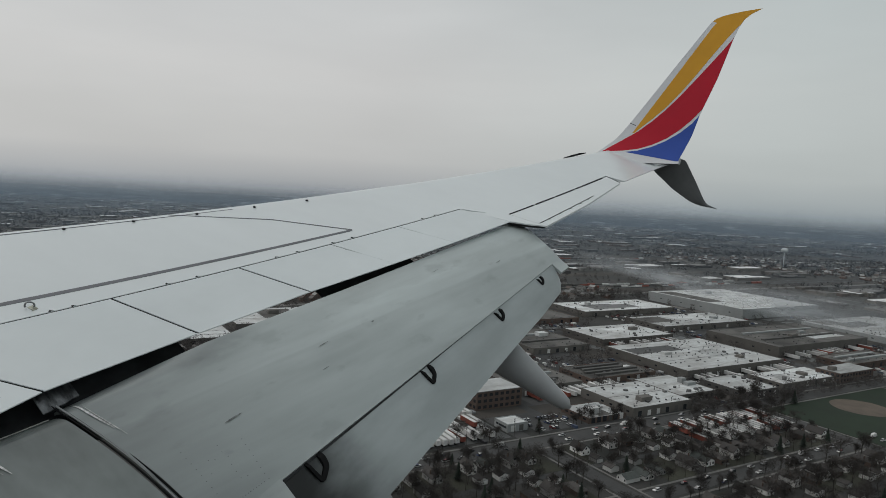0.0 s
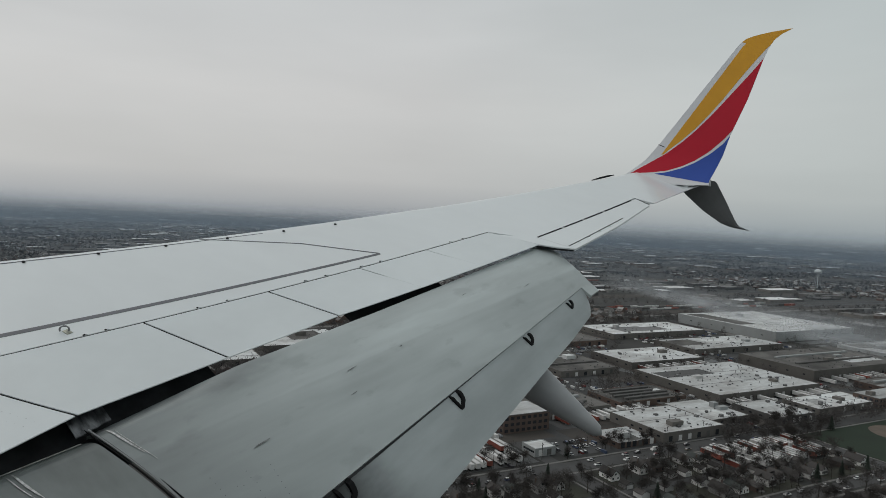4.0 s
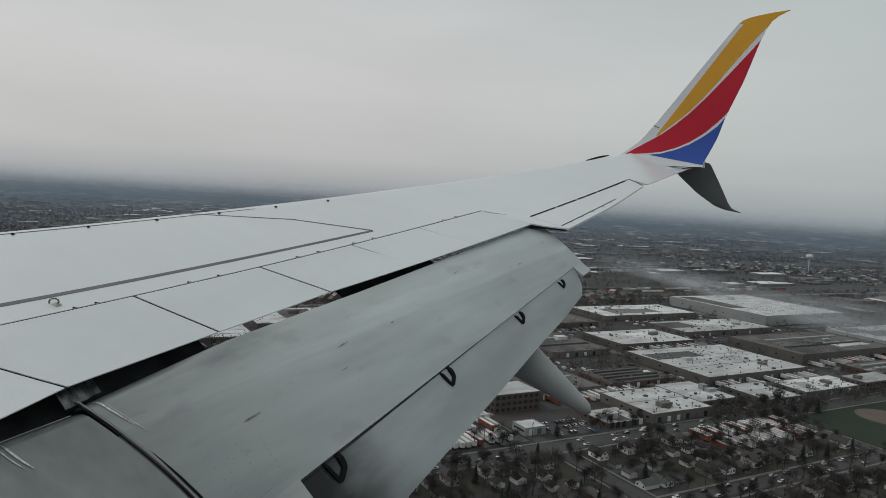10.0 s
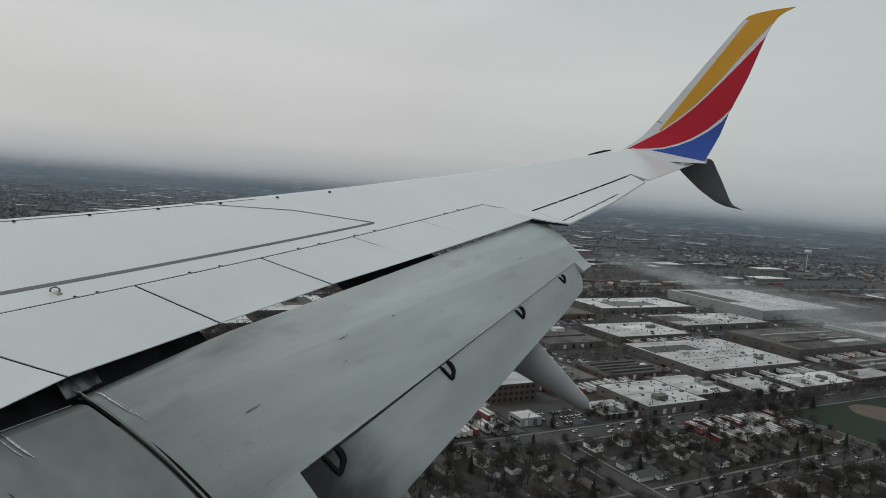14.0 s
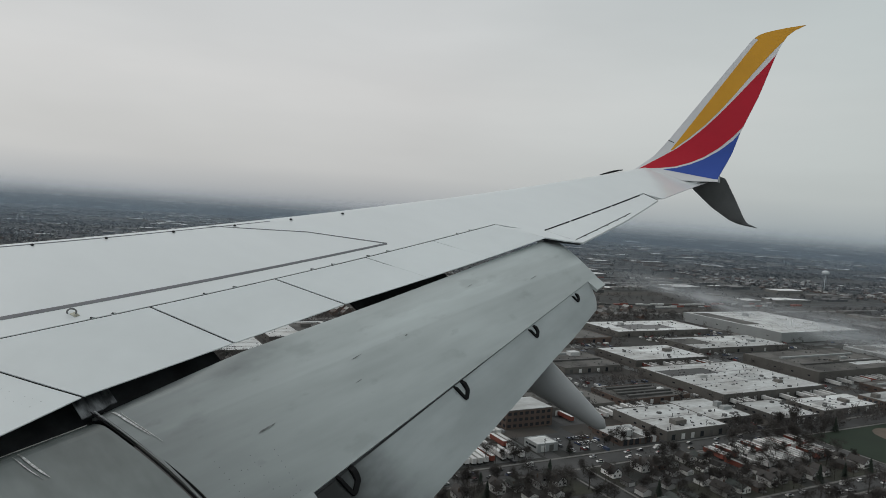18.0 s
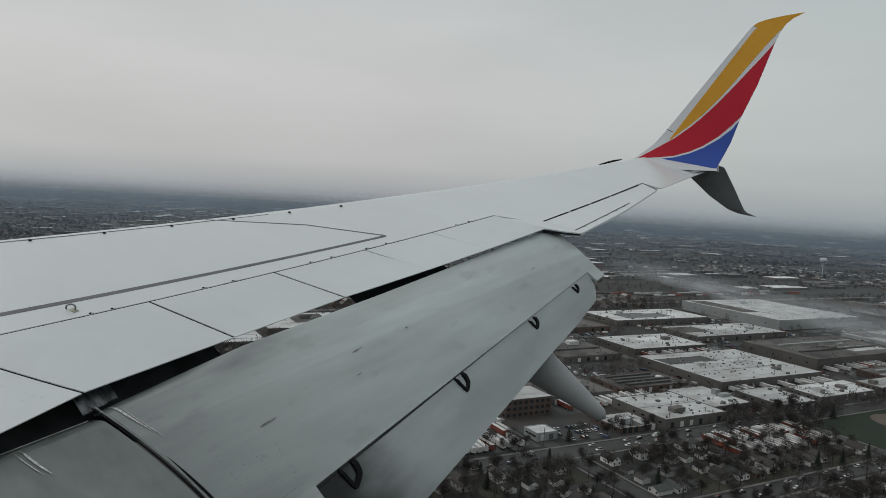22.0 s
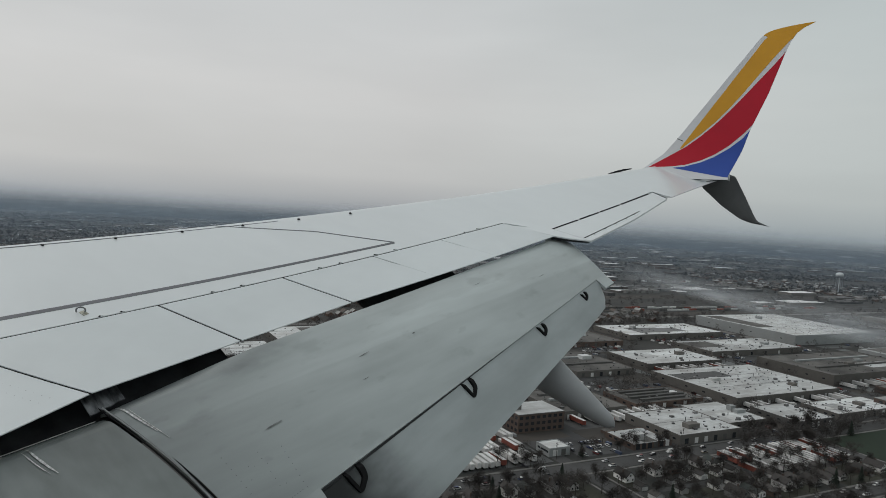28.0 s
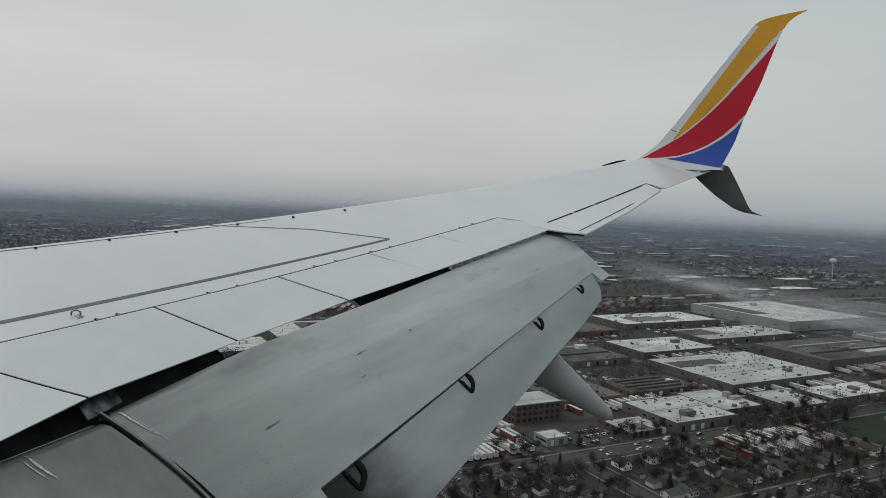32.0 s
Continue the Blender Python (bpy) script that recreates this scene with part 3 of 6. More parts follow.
aileron = part("aileron", slab([[skin(aileron_pt(s, k).x, aileron_pt(s, k).y, 0.001) for s in (0, 0.25, 0.5, 0.75, 1)] for k in np.linspace(0, 1, 16)], 0.03), WING_PAINT, WING)
for k0, k1 in ((0.0, 0.22), (0.24, 0.42), (0.44, 0.63), (0.65, 0.95)):
    p, q = aileron_pt(-0.03, k0), aileron_pt(-0.03, k1)
    part("hinge_gap", strip_on_skin((p.x, p.y), (q.x, q.y), 0.022 if k0 == 0.0 else 0.034, 0.030, up=0.006), GAP_DARK, aileron)
p, q = aileron_pt(0.80, 0.01), aileron_pt(0.80, 0.64)
part("tab_gap", strip_on_skin((p.x, p.y), (q.x, q.y), 0.014, 0.013, up=0.006), GAP_DARK, aileron)
for k in (0.1, 0.22, 0.34, 0.46, 0.56):
    p, q = aileron_pt(0.80, k), aileron_pt(0.845, k)
    part("tab_hinge", strip_on_skin((p.x, p.y), (q.x, q.y), 0.024, 0.018, up=0.010, n=2), GAP_DARK, aileron)
part("aileron_end_gap", strip_on_skin((9.647, 15.63), (9.975, 15.49), 0.013, 0.009, up=0.005), GAP_DARK, aileron)
part("wing_tip_cap", slab([[skin(curve_at(WING_TE, y) + 0.004 - 0.03 * s, y, 0.002) for s in (1, 0)] for y in (15.66, 16.2, 16.8, 17.2)], 0.012), WINGLET_WHITE, WING)
# fairing between the spoilers' end and the aileron
part("flap_end_fairing", slab([[skin(8.10, 12.20, 0.0), skin(8.84, 12.34, 0.0)], [skin(8.40, 12.38, 0.0), skin(9.12, 12.45, 0.0)], [skin(8.70, 12.578, 0.0), skin(9.39, 12.596, 0.0)]], 0.02), WING_PAINT, WING)
# dark slab added under the fairing to draw the shadow gap
part("fairing_shadow_gap", slab([[skin(8.30, 12.24, -0.024), skin(8.855, 12.33, -0.022)], [skin(8.45, 12.38, -0.024), skin(9.125, 12.45, -0.022)], [skin(8.72, 12.56, -0.024), skin(9.37, 12.60, -0.022)]], 0.03), GAP_DARK, WING, "dark slab for the shadow gap at the flap's outer end")

# ---------------------------------------------------------------- flaps
FN = FU.cross(FW).normalized() * -1.0
if FN.z < 0:
    FN = -FN


def flap_pt(al, ch, up=0.0):
    return FO + FU * al + FW * ch + FN * up


def flap_rear(al):
    """The main flap's trailing edge, with a longer lip at either end."""
    return 2.03 - 0.1467 * (al - 0.22)


FLAP_AL0, FLAP_AL1 = 0.03, 7.42


def seam_skew(ch):
    """How far the seam between the two flaps runs outboard by this chord, slightly bowed."""
    return 0.255 * min(ch, 2.4) + 0.055 * math.sin(math.pi * min(max(ch, 0.0), 2.4) / 2.4)


def flap_top(al, ch, up=0.0):
    """A point of the outboard flap's curved upper skin."""
    end = flap_rear(al)
    k = (al - FLAP_AL0) / (FLAP_AL1 - FLAP_AL0)
    c0 = 0.05 - 0.15 * k
    s = min(1.0, max(0.0, (ch - c0) / (end - c0)))
    nose = max(0.0, 1 - s / 0.10)
    swell = 0.085 * 4 * s * (1 - s) * (end / 2.0) - (0.14 - 0.13 * min(1.0, 4.5 * k)) * nose ** 2 + (0.05 * min(1.0, 4.5 * k) - 0.05 * min(1.0, max(0.0, 3.0 * k - 0.5))) * (1 - s) ** 5
    skew = seam_skew(ch) * max(0.0, 1 - (al - FLAP_AL0) / 1.2)
    return flap_pt(al + skew, ch, swell + up)


def main_flap(n=64, m=72):
    rows = []
    for i in range(n + 1):
        al = FLAP_AL0 + (FLAP_AL1 - FLAP_AL0) * i / n
        c0 = 0.05 - 0.15 * i / n
        rows.append([flap_top(al, c0 + (flap_rear(al) - c0) * j / m) for j in range(m + 1)])
    return slab(rows, 0.05, -FN)


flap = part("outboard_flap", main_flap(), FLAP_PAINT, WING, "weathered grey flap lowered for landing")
# lips of the main flap at its two ends
def end_lip(al):
    k = (al - FLAP_AL1) / 0.28
    row = [flap_top(FLAP_AL1, ch, 0.0) + FU * (al - FLAP_AL1) for ch in np.linspace(-0.10, 0.968, 14)]
    return row + [row[-1] + FW * 0.10, row[-1] + FW * (0.22 - 0.03 * k)]


part("flap_lip", slab([end_lip(al) for al in (7.42, 7.52, 7.62, 7.70)], 0.05, -FN), FLAP_PAINT, flap)
part("flap_lip", slab([[flap_pt(al, ch, 0.004) for ch in (flap_rear(al) - 0.02, 2.05, 2.27)] for al in (0.70, 0.95, 1.20, 1.40)], 0.04, -FN), FLAP_PAINT, flap)

# aft flap, hinged under the main flap's edge and turned further down
AN = AU.cross(AW).normalized()
if AN.z < 0:
    AN = -AN


def aft_pt(al, ch, up=0.0):
    return AO + AU * al + AW * ch + AN * up


AFT_TE = ((0.0, 0.94), (1.83, 0.80), (4.05, 0.63), (5.11, 0.54), (5.92, 0.49), (6.72, 0.40), (6.90, 0.27), (6.98, 0.10))


def aft_flap():
    rows = []
    for al in list(np.linspace(-0.2, 6.6, 36)) + [6.72, 6.80, 6.87, 6.92, 6.96]:
        end = curve_at(AFT_TE, al)
        rows.append([aft_pt(al, -0.12 + (end + 0.12) * s, 0.03 * 4 * s * (1 - s) - 0.05 * max(0, 1 - s / 0.15) ** 2) for s in np.linspace(0, 1, 9)])
    return slab(rows, 0.03, -AN)


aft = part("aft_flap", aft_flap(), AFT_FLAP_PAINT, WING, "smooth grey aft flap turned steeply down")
# near-black strip laid along the edge for the shade in the gap
part("flap_gap_shade", slab([[aft_pt(al, c, 0.010) for c in (-0.16, -0.014 + 0.0038 * al)] for al in np.linspace(0.9, 6.93, 20)], 0.02, -AN), COVE_DARK, flap)


def smooth_path(pts, k=5):
    """A closer, rounded path through the points."""
    out = []
    v = [Vector(p) for p in pts]
    v = [v[0] * 2 - v[1]] + v + [v[-1] * 2 - v[-2]]
    for i in range(1, len(v) - 2):
        for q in range(k):
            s = q / k
            a, b, c, d = v[i - 1:i + 3]
            out.append(0.5 * (2 * b + (c - a) * s + (2 * a - 5 * b + 4 * c - d) * s * s + (3 * b - a - 3 * c + d) * s ** 3))
    return out + [v[-2]]


def bracket(al, wd, ln):
    """A flat black hinge loop that lies over the aft flap's nose: slim arm, blunt foot, thick arm."""
    path = smooth_path([(-0.52, -0.24, 0.10), (-0.48, 0.20, 0.11), (-0.41, 0.60, 0.12), (-0.35, 0.84, 0.12), (-0.27, 0.91, 0.14), (-0.14, 0.86, 0.15), (0.14, 0.69, 0.16), (0.30, 0.57, 0.17), (0.38, 0.40, 0.19), (0.43, 0.06, 0.19), (0.42, -0.24, 0.18)])
    rings = []
    for i, p in enumerate(path):
        d = path[min(i + 1, len(path) - 1)] - path[max(i - 1, 0)]
        d = Vector((d.x * wd, d.y * ln, 0)).normalized()
        sd = Vector((-d.y, d.x, 0)) * p.z * wd
        drop = 0.16 * max(0.0, 0.10 - p.y)
        rings.append([aft_pt(al + p.x * wd + sd.x * k, p.y * ln + sd.y * k, up - drop) for k, up in ((-1, 0.0), (1, 0.0), (0.85, 0.05), (-0.85, 0.05))])
    return loft(rings)


for al_, wd_, ln_ in ((1.30, 0.20, 0.23), (3.30, 0.165, 0.20), (5.10, 0.145, 0.155), (6.43, 0.120, 0.125)):
    part("hinge_bracket", bracket(al_, wd_, ln_), RUBBER, aft, "black hinge loop")

# rivet rows and scuffs on the main flap
def dots(name, places, parent, r=0.005):
    bm = bmesh.new()
    turn = FN.to_track_quat("Z", "Y").to_matrix().to_4x4()
    for al, ch in places:
        bmesh.ops.create_circle(bm, cap_ends=True, segments=6, radius=r, matrix=Matrix.Translation(flap_top(al, ch, 0.012)) @ turn)
    tagged(part(name, bm, STRIPE_GREY, parent), kind="stuff")


rnd = random.Random(4)
dots("rivets", [(0.52 + 0.055 * i, 1.84 - 0.004 * i) for i in range(15)] + [(0.50, 1.15 + 0.075 * i) for i in range(9)] + [(0.95, 1.25 + 0.08 * i) for i in range(8) if i % 4 != 2]
     + [(1.28, 1.3 + 0.07 * i) for i in range(7)] + [(rnd.uniform(0.6, 1.1), rnd.uniform(1.3, 1.75)) for _ in range(5)], flap)


def scuff(al, ch, ln, w, seed):
    rr = random.Random(seed)
    rows = []
    for i in range(8):
        t = i / 7
        k = w * math.sin(math.pi * (0.08 + 0.84 * t)) * rr.uniform(0.5, 1.2)
        rows.append([flap_top(al + (t - 0.5) * ln, ch - 0.12 * (t - 0.5) * ln + d * k, 0.010) for d in (-1, 1)])
    return slab(rows, 0.003, -FN)


for al_, ch_, ln_, w_, sd_ in ((1.34, 1.05, 0.20, 0.011, 1), (3.61, 0.65, 0.04, 0.009, 2), (2.79, 0.67, 0.16, 0.006, 3), (2.59, 0.98, 0.09, 0.004, 4), (6.4, 0.55, 0.16, 0.004, 5), (5.2, 0.27, 0.10, 0.004, 6)):
    part("scuff", scuff(al_, ch_, ln_, w_, sd_), SCUFF, flap)


# inboard flap, across a seam with a rubber seal
def inboard_flap():
    rows = []
    for i in range(15):
        al = -3.8 + 3.76 * i / 14
        row = []
        for j in range(49):
            s = j / 48
            ch = 0.10 + 2.3 * s
            p = flap_pt(al, ch, 0.10 * 4 * s * (1 - s) - 0.16 * max(0.0, 1 - s / 0.1) ** 2)
            shift = seam_skew(ch) * max(0.0, 1 - (-0.04 - al) / 1.2)
            p += FU * shift
            row.append(p)
        rows.append(row)
    return slab(rows, 0.05, -FN)


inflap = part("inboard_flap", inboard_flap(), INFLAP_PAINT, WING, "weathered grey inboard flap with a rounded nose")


def seam_path(off, up, c0=0.06, c1=2.3):
    out = []
    for i in range(22):
        ch = c0 + (c1 - c0) * i / 21
        s = (ch - 0.1) / 2.3
        out.append(flap_pt(-0.01 + off + seam_skew(ch), ch, 0.09 * 4 * max(0, s) * (1 - s) + up))
    return out


part("seam_seal", tube(seam_path(0.0, 0.0), [0.007 + 0.007 * i / 21 for i in range(22)], 6), RUBBER, inflap, "black rubber seal in the seam")
part("seam_lip", tube(seam_path(0.030, 0.002, 0.08, 1.3), [0.010 - 0.006 * i / 21 for i in range(22)], 6), FAIRING_PAINT, inflap, "grey metal lip")
part("seam_lip", tube(seam_path(0.030, -0.004, 1.0), [0.004 + 0.016 * i / 21 for i in range(22)], 6), FAIRING_PAINT, inflap, "grey rubber strip")
part("seam_lip", tube(seam_path(0.062, 0.0, 0.9), [0.003 + 0.008 * min(1, i / 6) for i in range(22)], 6), RUBBER, inflap)
part("nose_lip", tube([flap_pt(-3.2 + 3.10 * i / 14 + 0.26 * 0.2 * max(0.0, 1 - (3.16 - 3.10 * i / 14) / 1.2), 0.165, -0.048) for i in range(15)], 0.006, 5), BARE_METAL, inflap, "thin bright metal edge")
# a panel joint across the inboard flap, with its rivets
def inboard_top(al, ch, up):
    q = (ch - 0.10) / 2.3
    return flap_pt(al, ch, 0.10 * 4 * q * (1 - q) + up)


part("panel_joint", tube([inboard_top(-0.80 + 0.36 * (ch - 0.85), ch, 0.002) for ch in np.linspace(0.85, 2.1, 14)], 0.0035, 5), GAP_DARK, inflap)
bm = bmesh.new()
for i in range(16):
    for off_ in (-0.055, 0.05):
        ch = 0.88 + 0.075 * i
        bmesh.ops.create_circle(bm, cap_ends=True, segments=6, radius=0.0055, matrix=Matrix.Translation(inboard_top(-0.80 + 0.36 * (ch - 0.85) + off_, ch, 0.006)) @ FN.to_track_quat("Z", "Y").to_matrix().to_4x4())
tagged(part("rivets", bm, STRIPE_GREY, inflap), kind="stuff")
# paint worn to white metal by the flaps' noses
for al_, w_, on_, c0_, c1_ in ((0.13, 0.012, flap, 0.06, 0.60), (0.17, 0.005, flap, 0.20, 0.72), (-0.70, 0.011, inflap, 0.22, 0.62), (-0.75, 0.005, inflap, 0.24, 0.60)):
    rows = []
    for i in range(16):
        ch = c0_ + (c1_ - c0_) * i / 15
        w = w_ * math.sin(math.pi * (i + 0.5) / 16.0) ** 0.7 * (1 + 0.15 * math.sin(i * 1.7 + al_ * 9))
        bend = 0.05 * ((ch - c0_) / (c1_ - c0_)) ** 2
        if on_ is flap:
            rows.append([flap_top(al_ + bend + d * w, ch, 0.010) for d in (-1, 1)])
        else:
            s_ = (ch - 0.10) / 2.3
            rows.append([flap_pt(al_ + 0.2 * ch + bend + d * w, ch, 0.10 * 4 * s_ * (1 - s_) - 0.16 * max(0.0, 1 - s_ / 0.1) ** 2 + 0.012) for d in (-1, 1)])
    part("worn_patch", slab(rows, 0.003, -FN), WORN, on_, "streak worn to white metal")
part("kink_seal", slab([[skin(6.74 + 0.085 * i + 0.012 * (j % 2), 5.36 + 0.07 * j, -0.03 - 0.04 * i) for j in range(6)] for i in range(4)], 0.01), SCRATCHED, WING, "scratched metal plate at the flap joint")


# ---------------------------------------------------------------- flap track fairings
def canoe(root, tip, r0, r1, width):
    root, tip = Vector(root), Vector(tip)
    ax = (tip - root).normalized()
    side = Vector((0, 1, 0))
    up = ax.cross(side).normalized()
    if up.z < 0:
        up = -up
    rings = []
    for i in range(25):
        s = i / 24
        r = (r0 + (r1 - r0) * s ** 1.1) * (1.0 if s < 0.93 else math.sqrt(max(0.02, 1 - ((s - 0.93) / 0.07) ** 2)))
        c = root.lerp(tip, s)
        rings.append([c + side * math.cos(a) * r * width + up * math.sin(a) * r for a in (2 * math.pi * q / 20 for q in range(20))])
    return loft(rings)


part("flap_track_fairing", canoe((8.95, 10.92, 0.13), (10.51, 10.88, -0.71), 0.37, 0.085, 0.75), FAIRING_PAINT, WING, "pointed grey flap track fairing", smooth=True)
part("flap_track_fairing", canoe((8.30, 7.87, -0.75), (9.72, 7.82, -1.74), 0.34, 0.09, 0.75), FAIRING_PAINT, WING, "pointed grey flap track fairing", smooth=True)

# ---------------------------------------------------------------- vapour shed by the flap's outer end
VAPOUR_DENSITY = 0.46


def vapour_material():
    m = bpy.data.materials.new("vapour")
    m.use_nodes = True
    n, l = m.node_tree.nodes, m.node_tree.links
    b = n["Principled BSDF"]
    b.inputs["Base Color"].default_value = (0.80, 0.83, 0.86, 1)
    b.inputs["Roughness"].default_value, b.inputs["Specular IOR Level"].default_value = 1.0, 0.0
    uv = n.new("ShaderNodeUVMap")
    uv.uv_map = "along_across"
    edge = ranged(m, along(m, uv.outputs[0], "Y"), 0.0, 0.42, 0.0, 1.0)
    back = ranged(m, along(m, uv.outputs[0], "Y"), 0.58, 1.0, 1.0, 0.0)
    head = ranged(m, along(m, uv.outputs[0], "X"), 0.0, 0.14, 0.0, 1.0)
    co = n.new("ShaderNodeTexCoord")
    wisps = ranged(m, stretched_noise(m, co.outputs["Object"], 0.75, 0.3, 5.0, 2.0), 0.33, 0.64, 0.35, 1.0)
    fine = n.new("ShaderNodeMapping")
    fine.inputs["Scale"].default_value = (1.6, 1.0, 7.0)
    l.new(co.outputs["Object"], fine.inputs[0])
    fn = n.new("ShaderNodeTexNoise")
    fn.inputs["Scale"].default_value, fn.inputs["Detail"].default_value = 1.0, 4.0
    l.new(fine.outputs[0], fn.inputs[0])
    dens = times(m, edge, back, head, wisps, ranged(m, fn.outputs[0], 0.3, 0.7, 0.45, 1.0))
    thin = n.new("ShaderNodeMath")
    thin.operation, thin.inputs[1].default_value = "MULTIPLY", VAPOUR_DENSITY
    l.new(dens, thin.inputs[0])
    l.new(thin.outputs[0], b.inputs["Alpha"])
    return m





def vapour_sheet(y_off, bulge):
    """One curved, widening layer of mist that streams aft from the flap's end."""
    me = bpy.data.meshes.new("vapour")
    vs, fs, uvs = [], [], []
    n, k = 60, 10
    for i in range(n + 1):
        t = i / n
        x = 9.75 + 9.0 * t
        half = 0.09 + 0.42 * t ** 0.8
        mid = 1.44 - 0.40 * (1 - math.exp(-3.6 * t)) - 0.35 * t + 0.05 * math.sin(x * 1.3 + y_off * 5)
        for j in range(k + 1):
            q = j / k
            vs.append((x, 12.55 + y_off * (1 + 2 * t) + bulge * half * math.cos(math.pi * (q - 0.5)), mid + half * (2 * q - 1)))
            uvs.append((t, q))
    for i in range(n):
        for j in range(k):
            fs.append((i * (k + 1) + j, (i + 1) * (k + 1) + j, (i + 1) * (k + 1) + j + 1, i * (k + 1) + j + 1))
    me.from_pydata(vs, [], fs)
    layer = me.uv_layers.new(name="along_across")
    for lp in me.loops:
        layer.data[lp.index].uv = uvs[lp.vertex_index]
    me.materials.append(VAPOUR)
    ob = new("vapour_layer", me)
    ob.parent = TRAIL
    return ob


VAPOUR = vapour_material()
TRAIL = empty("vapour_trail", AIR, "thin white wisp of vapour trailing from the flap's end", "vapour")
for y_, b_ in ((-0.10, 0.6), (0.06, -0.5)):
    vapour_sheet(y_, b_)

# ---------------------------------------------------------------- winglet
WL_LE = ((3.55, 8.92), (3.74, 9.116), (4.035, 9.42), (4.454, 9.695), (5.88, 10.541), (6.90, 11.150), (7.0, 11.26), (7.075, 11.453), (7.14, 11.80), (7.191, 12.20))
WL_TE = ((3.55, 10.885), (3.60, 10.90), (4.126, 11.07), (4.62, 11.177), (5.474, 11.448), (6.47, 11.686), (6.75, 11.775), (6.93, 11.866), (7.06, 12.0), (7.191, 12.23))
YELLOW_FROM = ((4.163, 9.739), (6.80, 11.200), (6.90, 11.28), (6.95, 11.0), (7.2, 11.0))
YELLOW_TO = ((4.16, 9.79), (4.25, 9.870), (4.50, 10.14), (4.787, 10.412), (5.15, 10.69), (5.50, 10.928), (6.0, 11.235), (6.462, 11.535), (6.763, 11.75), (6.80, 12.6))
RED_FROM = ((3.70, 9.13), (3.716, 9.167), (3.815, 9.305), (4.013, 9.592), (4.208, 9.876), (4.46, 10.16), (4.732, 10.419), (5.05, 10.68), (5.402, 10.938), (6.125, 11.45), (6.276, 11.552), (6.495, 11.694), (6.7, 11.85))
RED_TO = ((3.70, 9.15), (3.73, 9.62), (3.776, 9.937), (3.89, 10.25), (4.029, 10.507), (4.25, 10.79), (4.514, 11.036), (4.741, 11.208), (5.0, 11.9), (7.3, 14.0))
BLUE_FROM = ((3.69, 9.6), (3.703, 9.70), (3.736, 9.942), (3.837, 10.244), (3.976, 10.514), (4.19, 10.81), (4.421, 11.047), (4.594, 11.155), (4.8, 11.4))


def wl_y(z):
    """The inner face: straight above, bent inwards where it grows out of the wing."""
    return 17.2 + (z - 3.55) * 0.364 - 0.30 * max(0.0, 4.25 - z) ** 2


def wl_half(x, z):
    a, b = curve_at(WL_LE, z), curve_at(WL_TE, z)
    c = max(b - a, 0.01)
    s = min(1.0, max(0.0, (x - a) / c))
    return 0.055 * c * 2.2 * math.sqrt(s) * (1 - s) ** 0.9


def winglet_body():
    rings = []
    for z in list(np.linspace(3.44, 6.85, 30)) + [6.93, 7.0, 7.06, 7.10, 7.14, 7.17, 7.188]:
        a, b = curve_at(WL_LE, max(z, 3.55)), curve_at(WL_TE, max(z, 3.55))
        ss = [0, 0.01, 0.04, 0.1, 0.2, 0.35, 0.5, 0.7, 0.85, 1.0]
        inn = [Vector((a + (b - a) * s, wl_y(z), z)) for s in ss]
        out = [Vector((a + (b - a) * s, wl_y(z) + 1.6 * wl_half(a + (b - a) * s, z) + 0.004, z)) for s in ss[-2:0:-1]]
        rings.append(inn + out)
    return loft(rings)


winglet = part("winglet", winglet_body(), WINGLET_WHITE, WING, "tall swept winglet painted in yellow, red and blue bands")


def band(lo, hi, z0, z1, n=110):
    rows = []
    for i in range(n + 1):
        z = z0 + (z1 - z0) * (i / n) ** 1.6
        a, b = lo(z), hi(z)
        if b < a + 0.002:
            b = a + 0.002
        rows.append([Vector((a + (b - a) * s, wl_y(z) - 0.004, z)) for s in (0, 0.5, 1)])
    return slab(rows, 0.004, Vector((0, 1, 0)))


def wl_te(z):
    return curve_at(WL_TE, z) - 0.006


part("yellow_band", band(lambda z: max(curve_at(WL_LE, z) + 0.006, curve_at(YELLOW_FROM, z) + 0.01), lambda z: min(wl_te(z), curve_at(YELLOW_TO, z)), 4.17, 7.185), YELLOW, winglet, "golden yellow band")
part("red_band", band(lambda z: curve_at(RED_FROM, z), lambda z: min(wl_te(z), curve_at(RED_TO, z)), 3.705, 6.50), RED, winglet, "red band")
part("blue_band", band(lambda z: max(curve_at(BLUE_FROM, z), 9.651 + (3.701 - z) / 0.174), lambda z: wl_te(z), 3.50, 4.60), BLUE, winglet, "blue band")
p0_, p1_ = Vector((9.66, wl_y(4.42) - 0.006, 4.42)), Vector((9.80, wl_y(4.36) - 0.006, 4.36))
part("panel_line", slab([[p0_, p0_ + Vector((0, 0.0, -0.02))], [p1_, p1_ + Vector((0, 0, -0.02))]], 0.004, Vector((0, 1, 0))), GAP_DARK, winglet)

# lower blade of the winglet
ST_F = ((0.0, 10.25, 3.42), (0.12, 10.318, 3.298), (0.45, 10.72, 2.931), (0.72, 11.094, 2.676), (0.84, 11.30, 2.60), (1.0, 11.666, 2.545))
ST_B = ((0.0, 10.88, 3.585), (0.12, 10.99, 3.56), (0.45, 11.21, 3.13), (0.72, 11.385, 2.76), (0.84, 11.46, 2.64), (1.0, 11.70, 2.542))


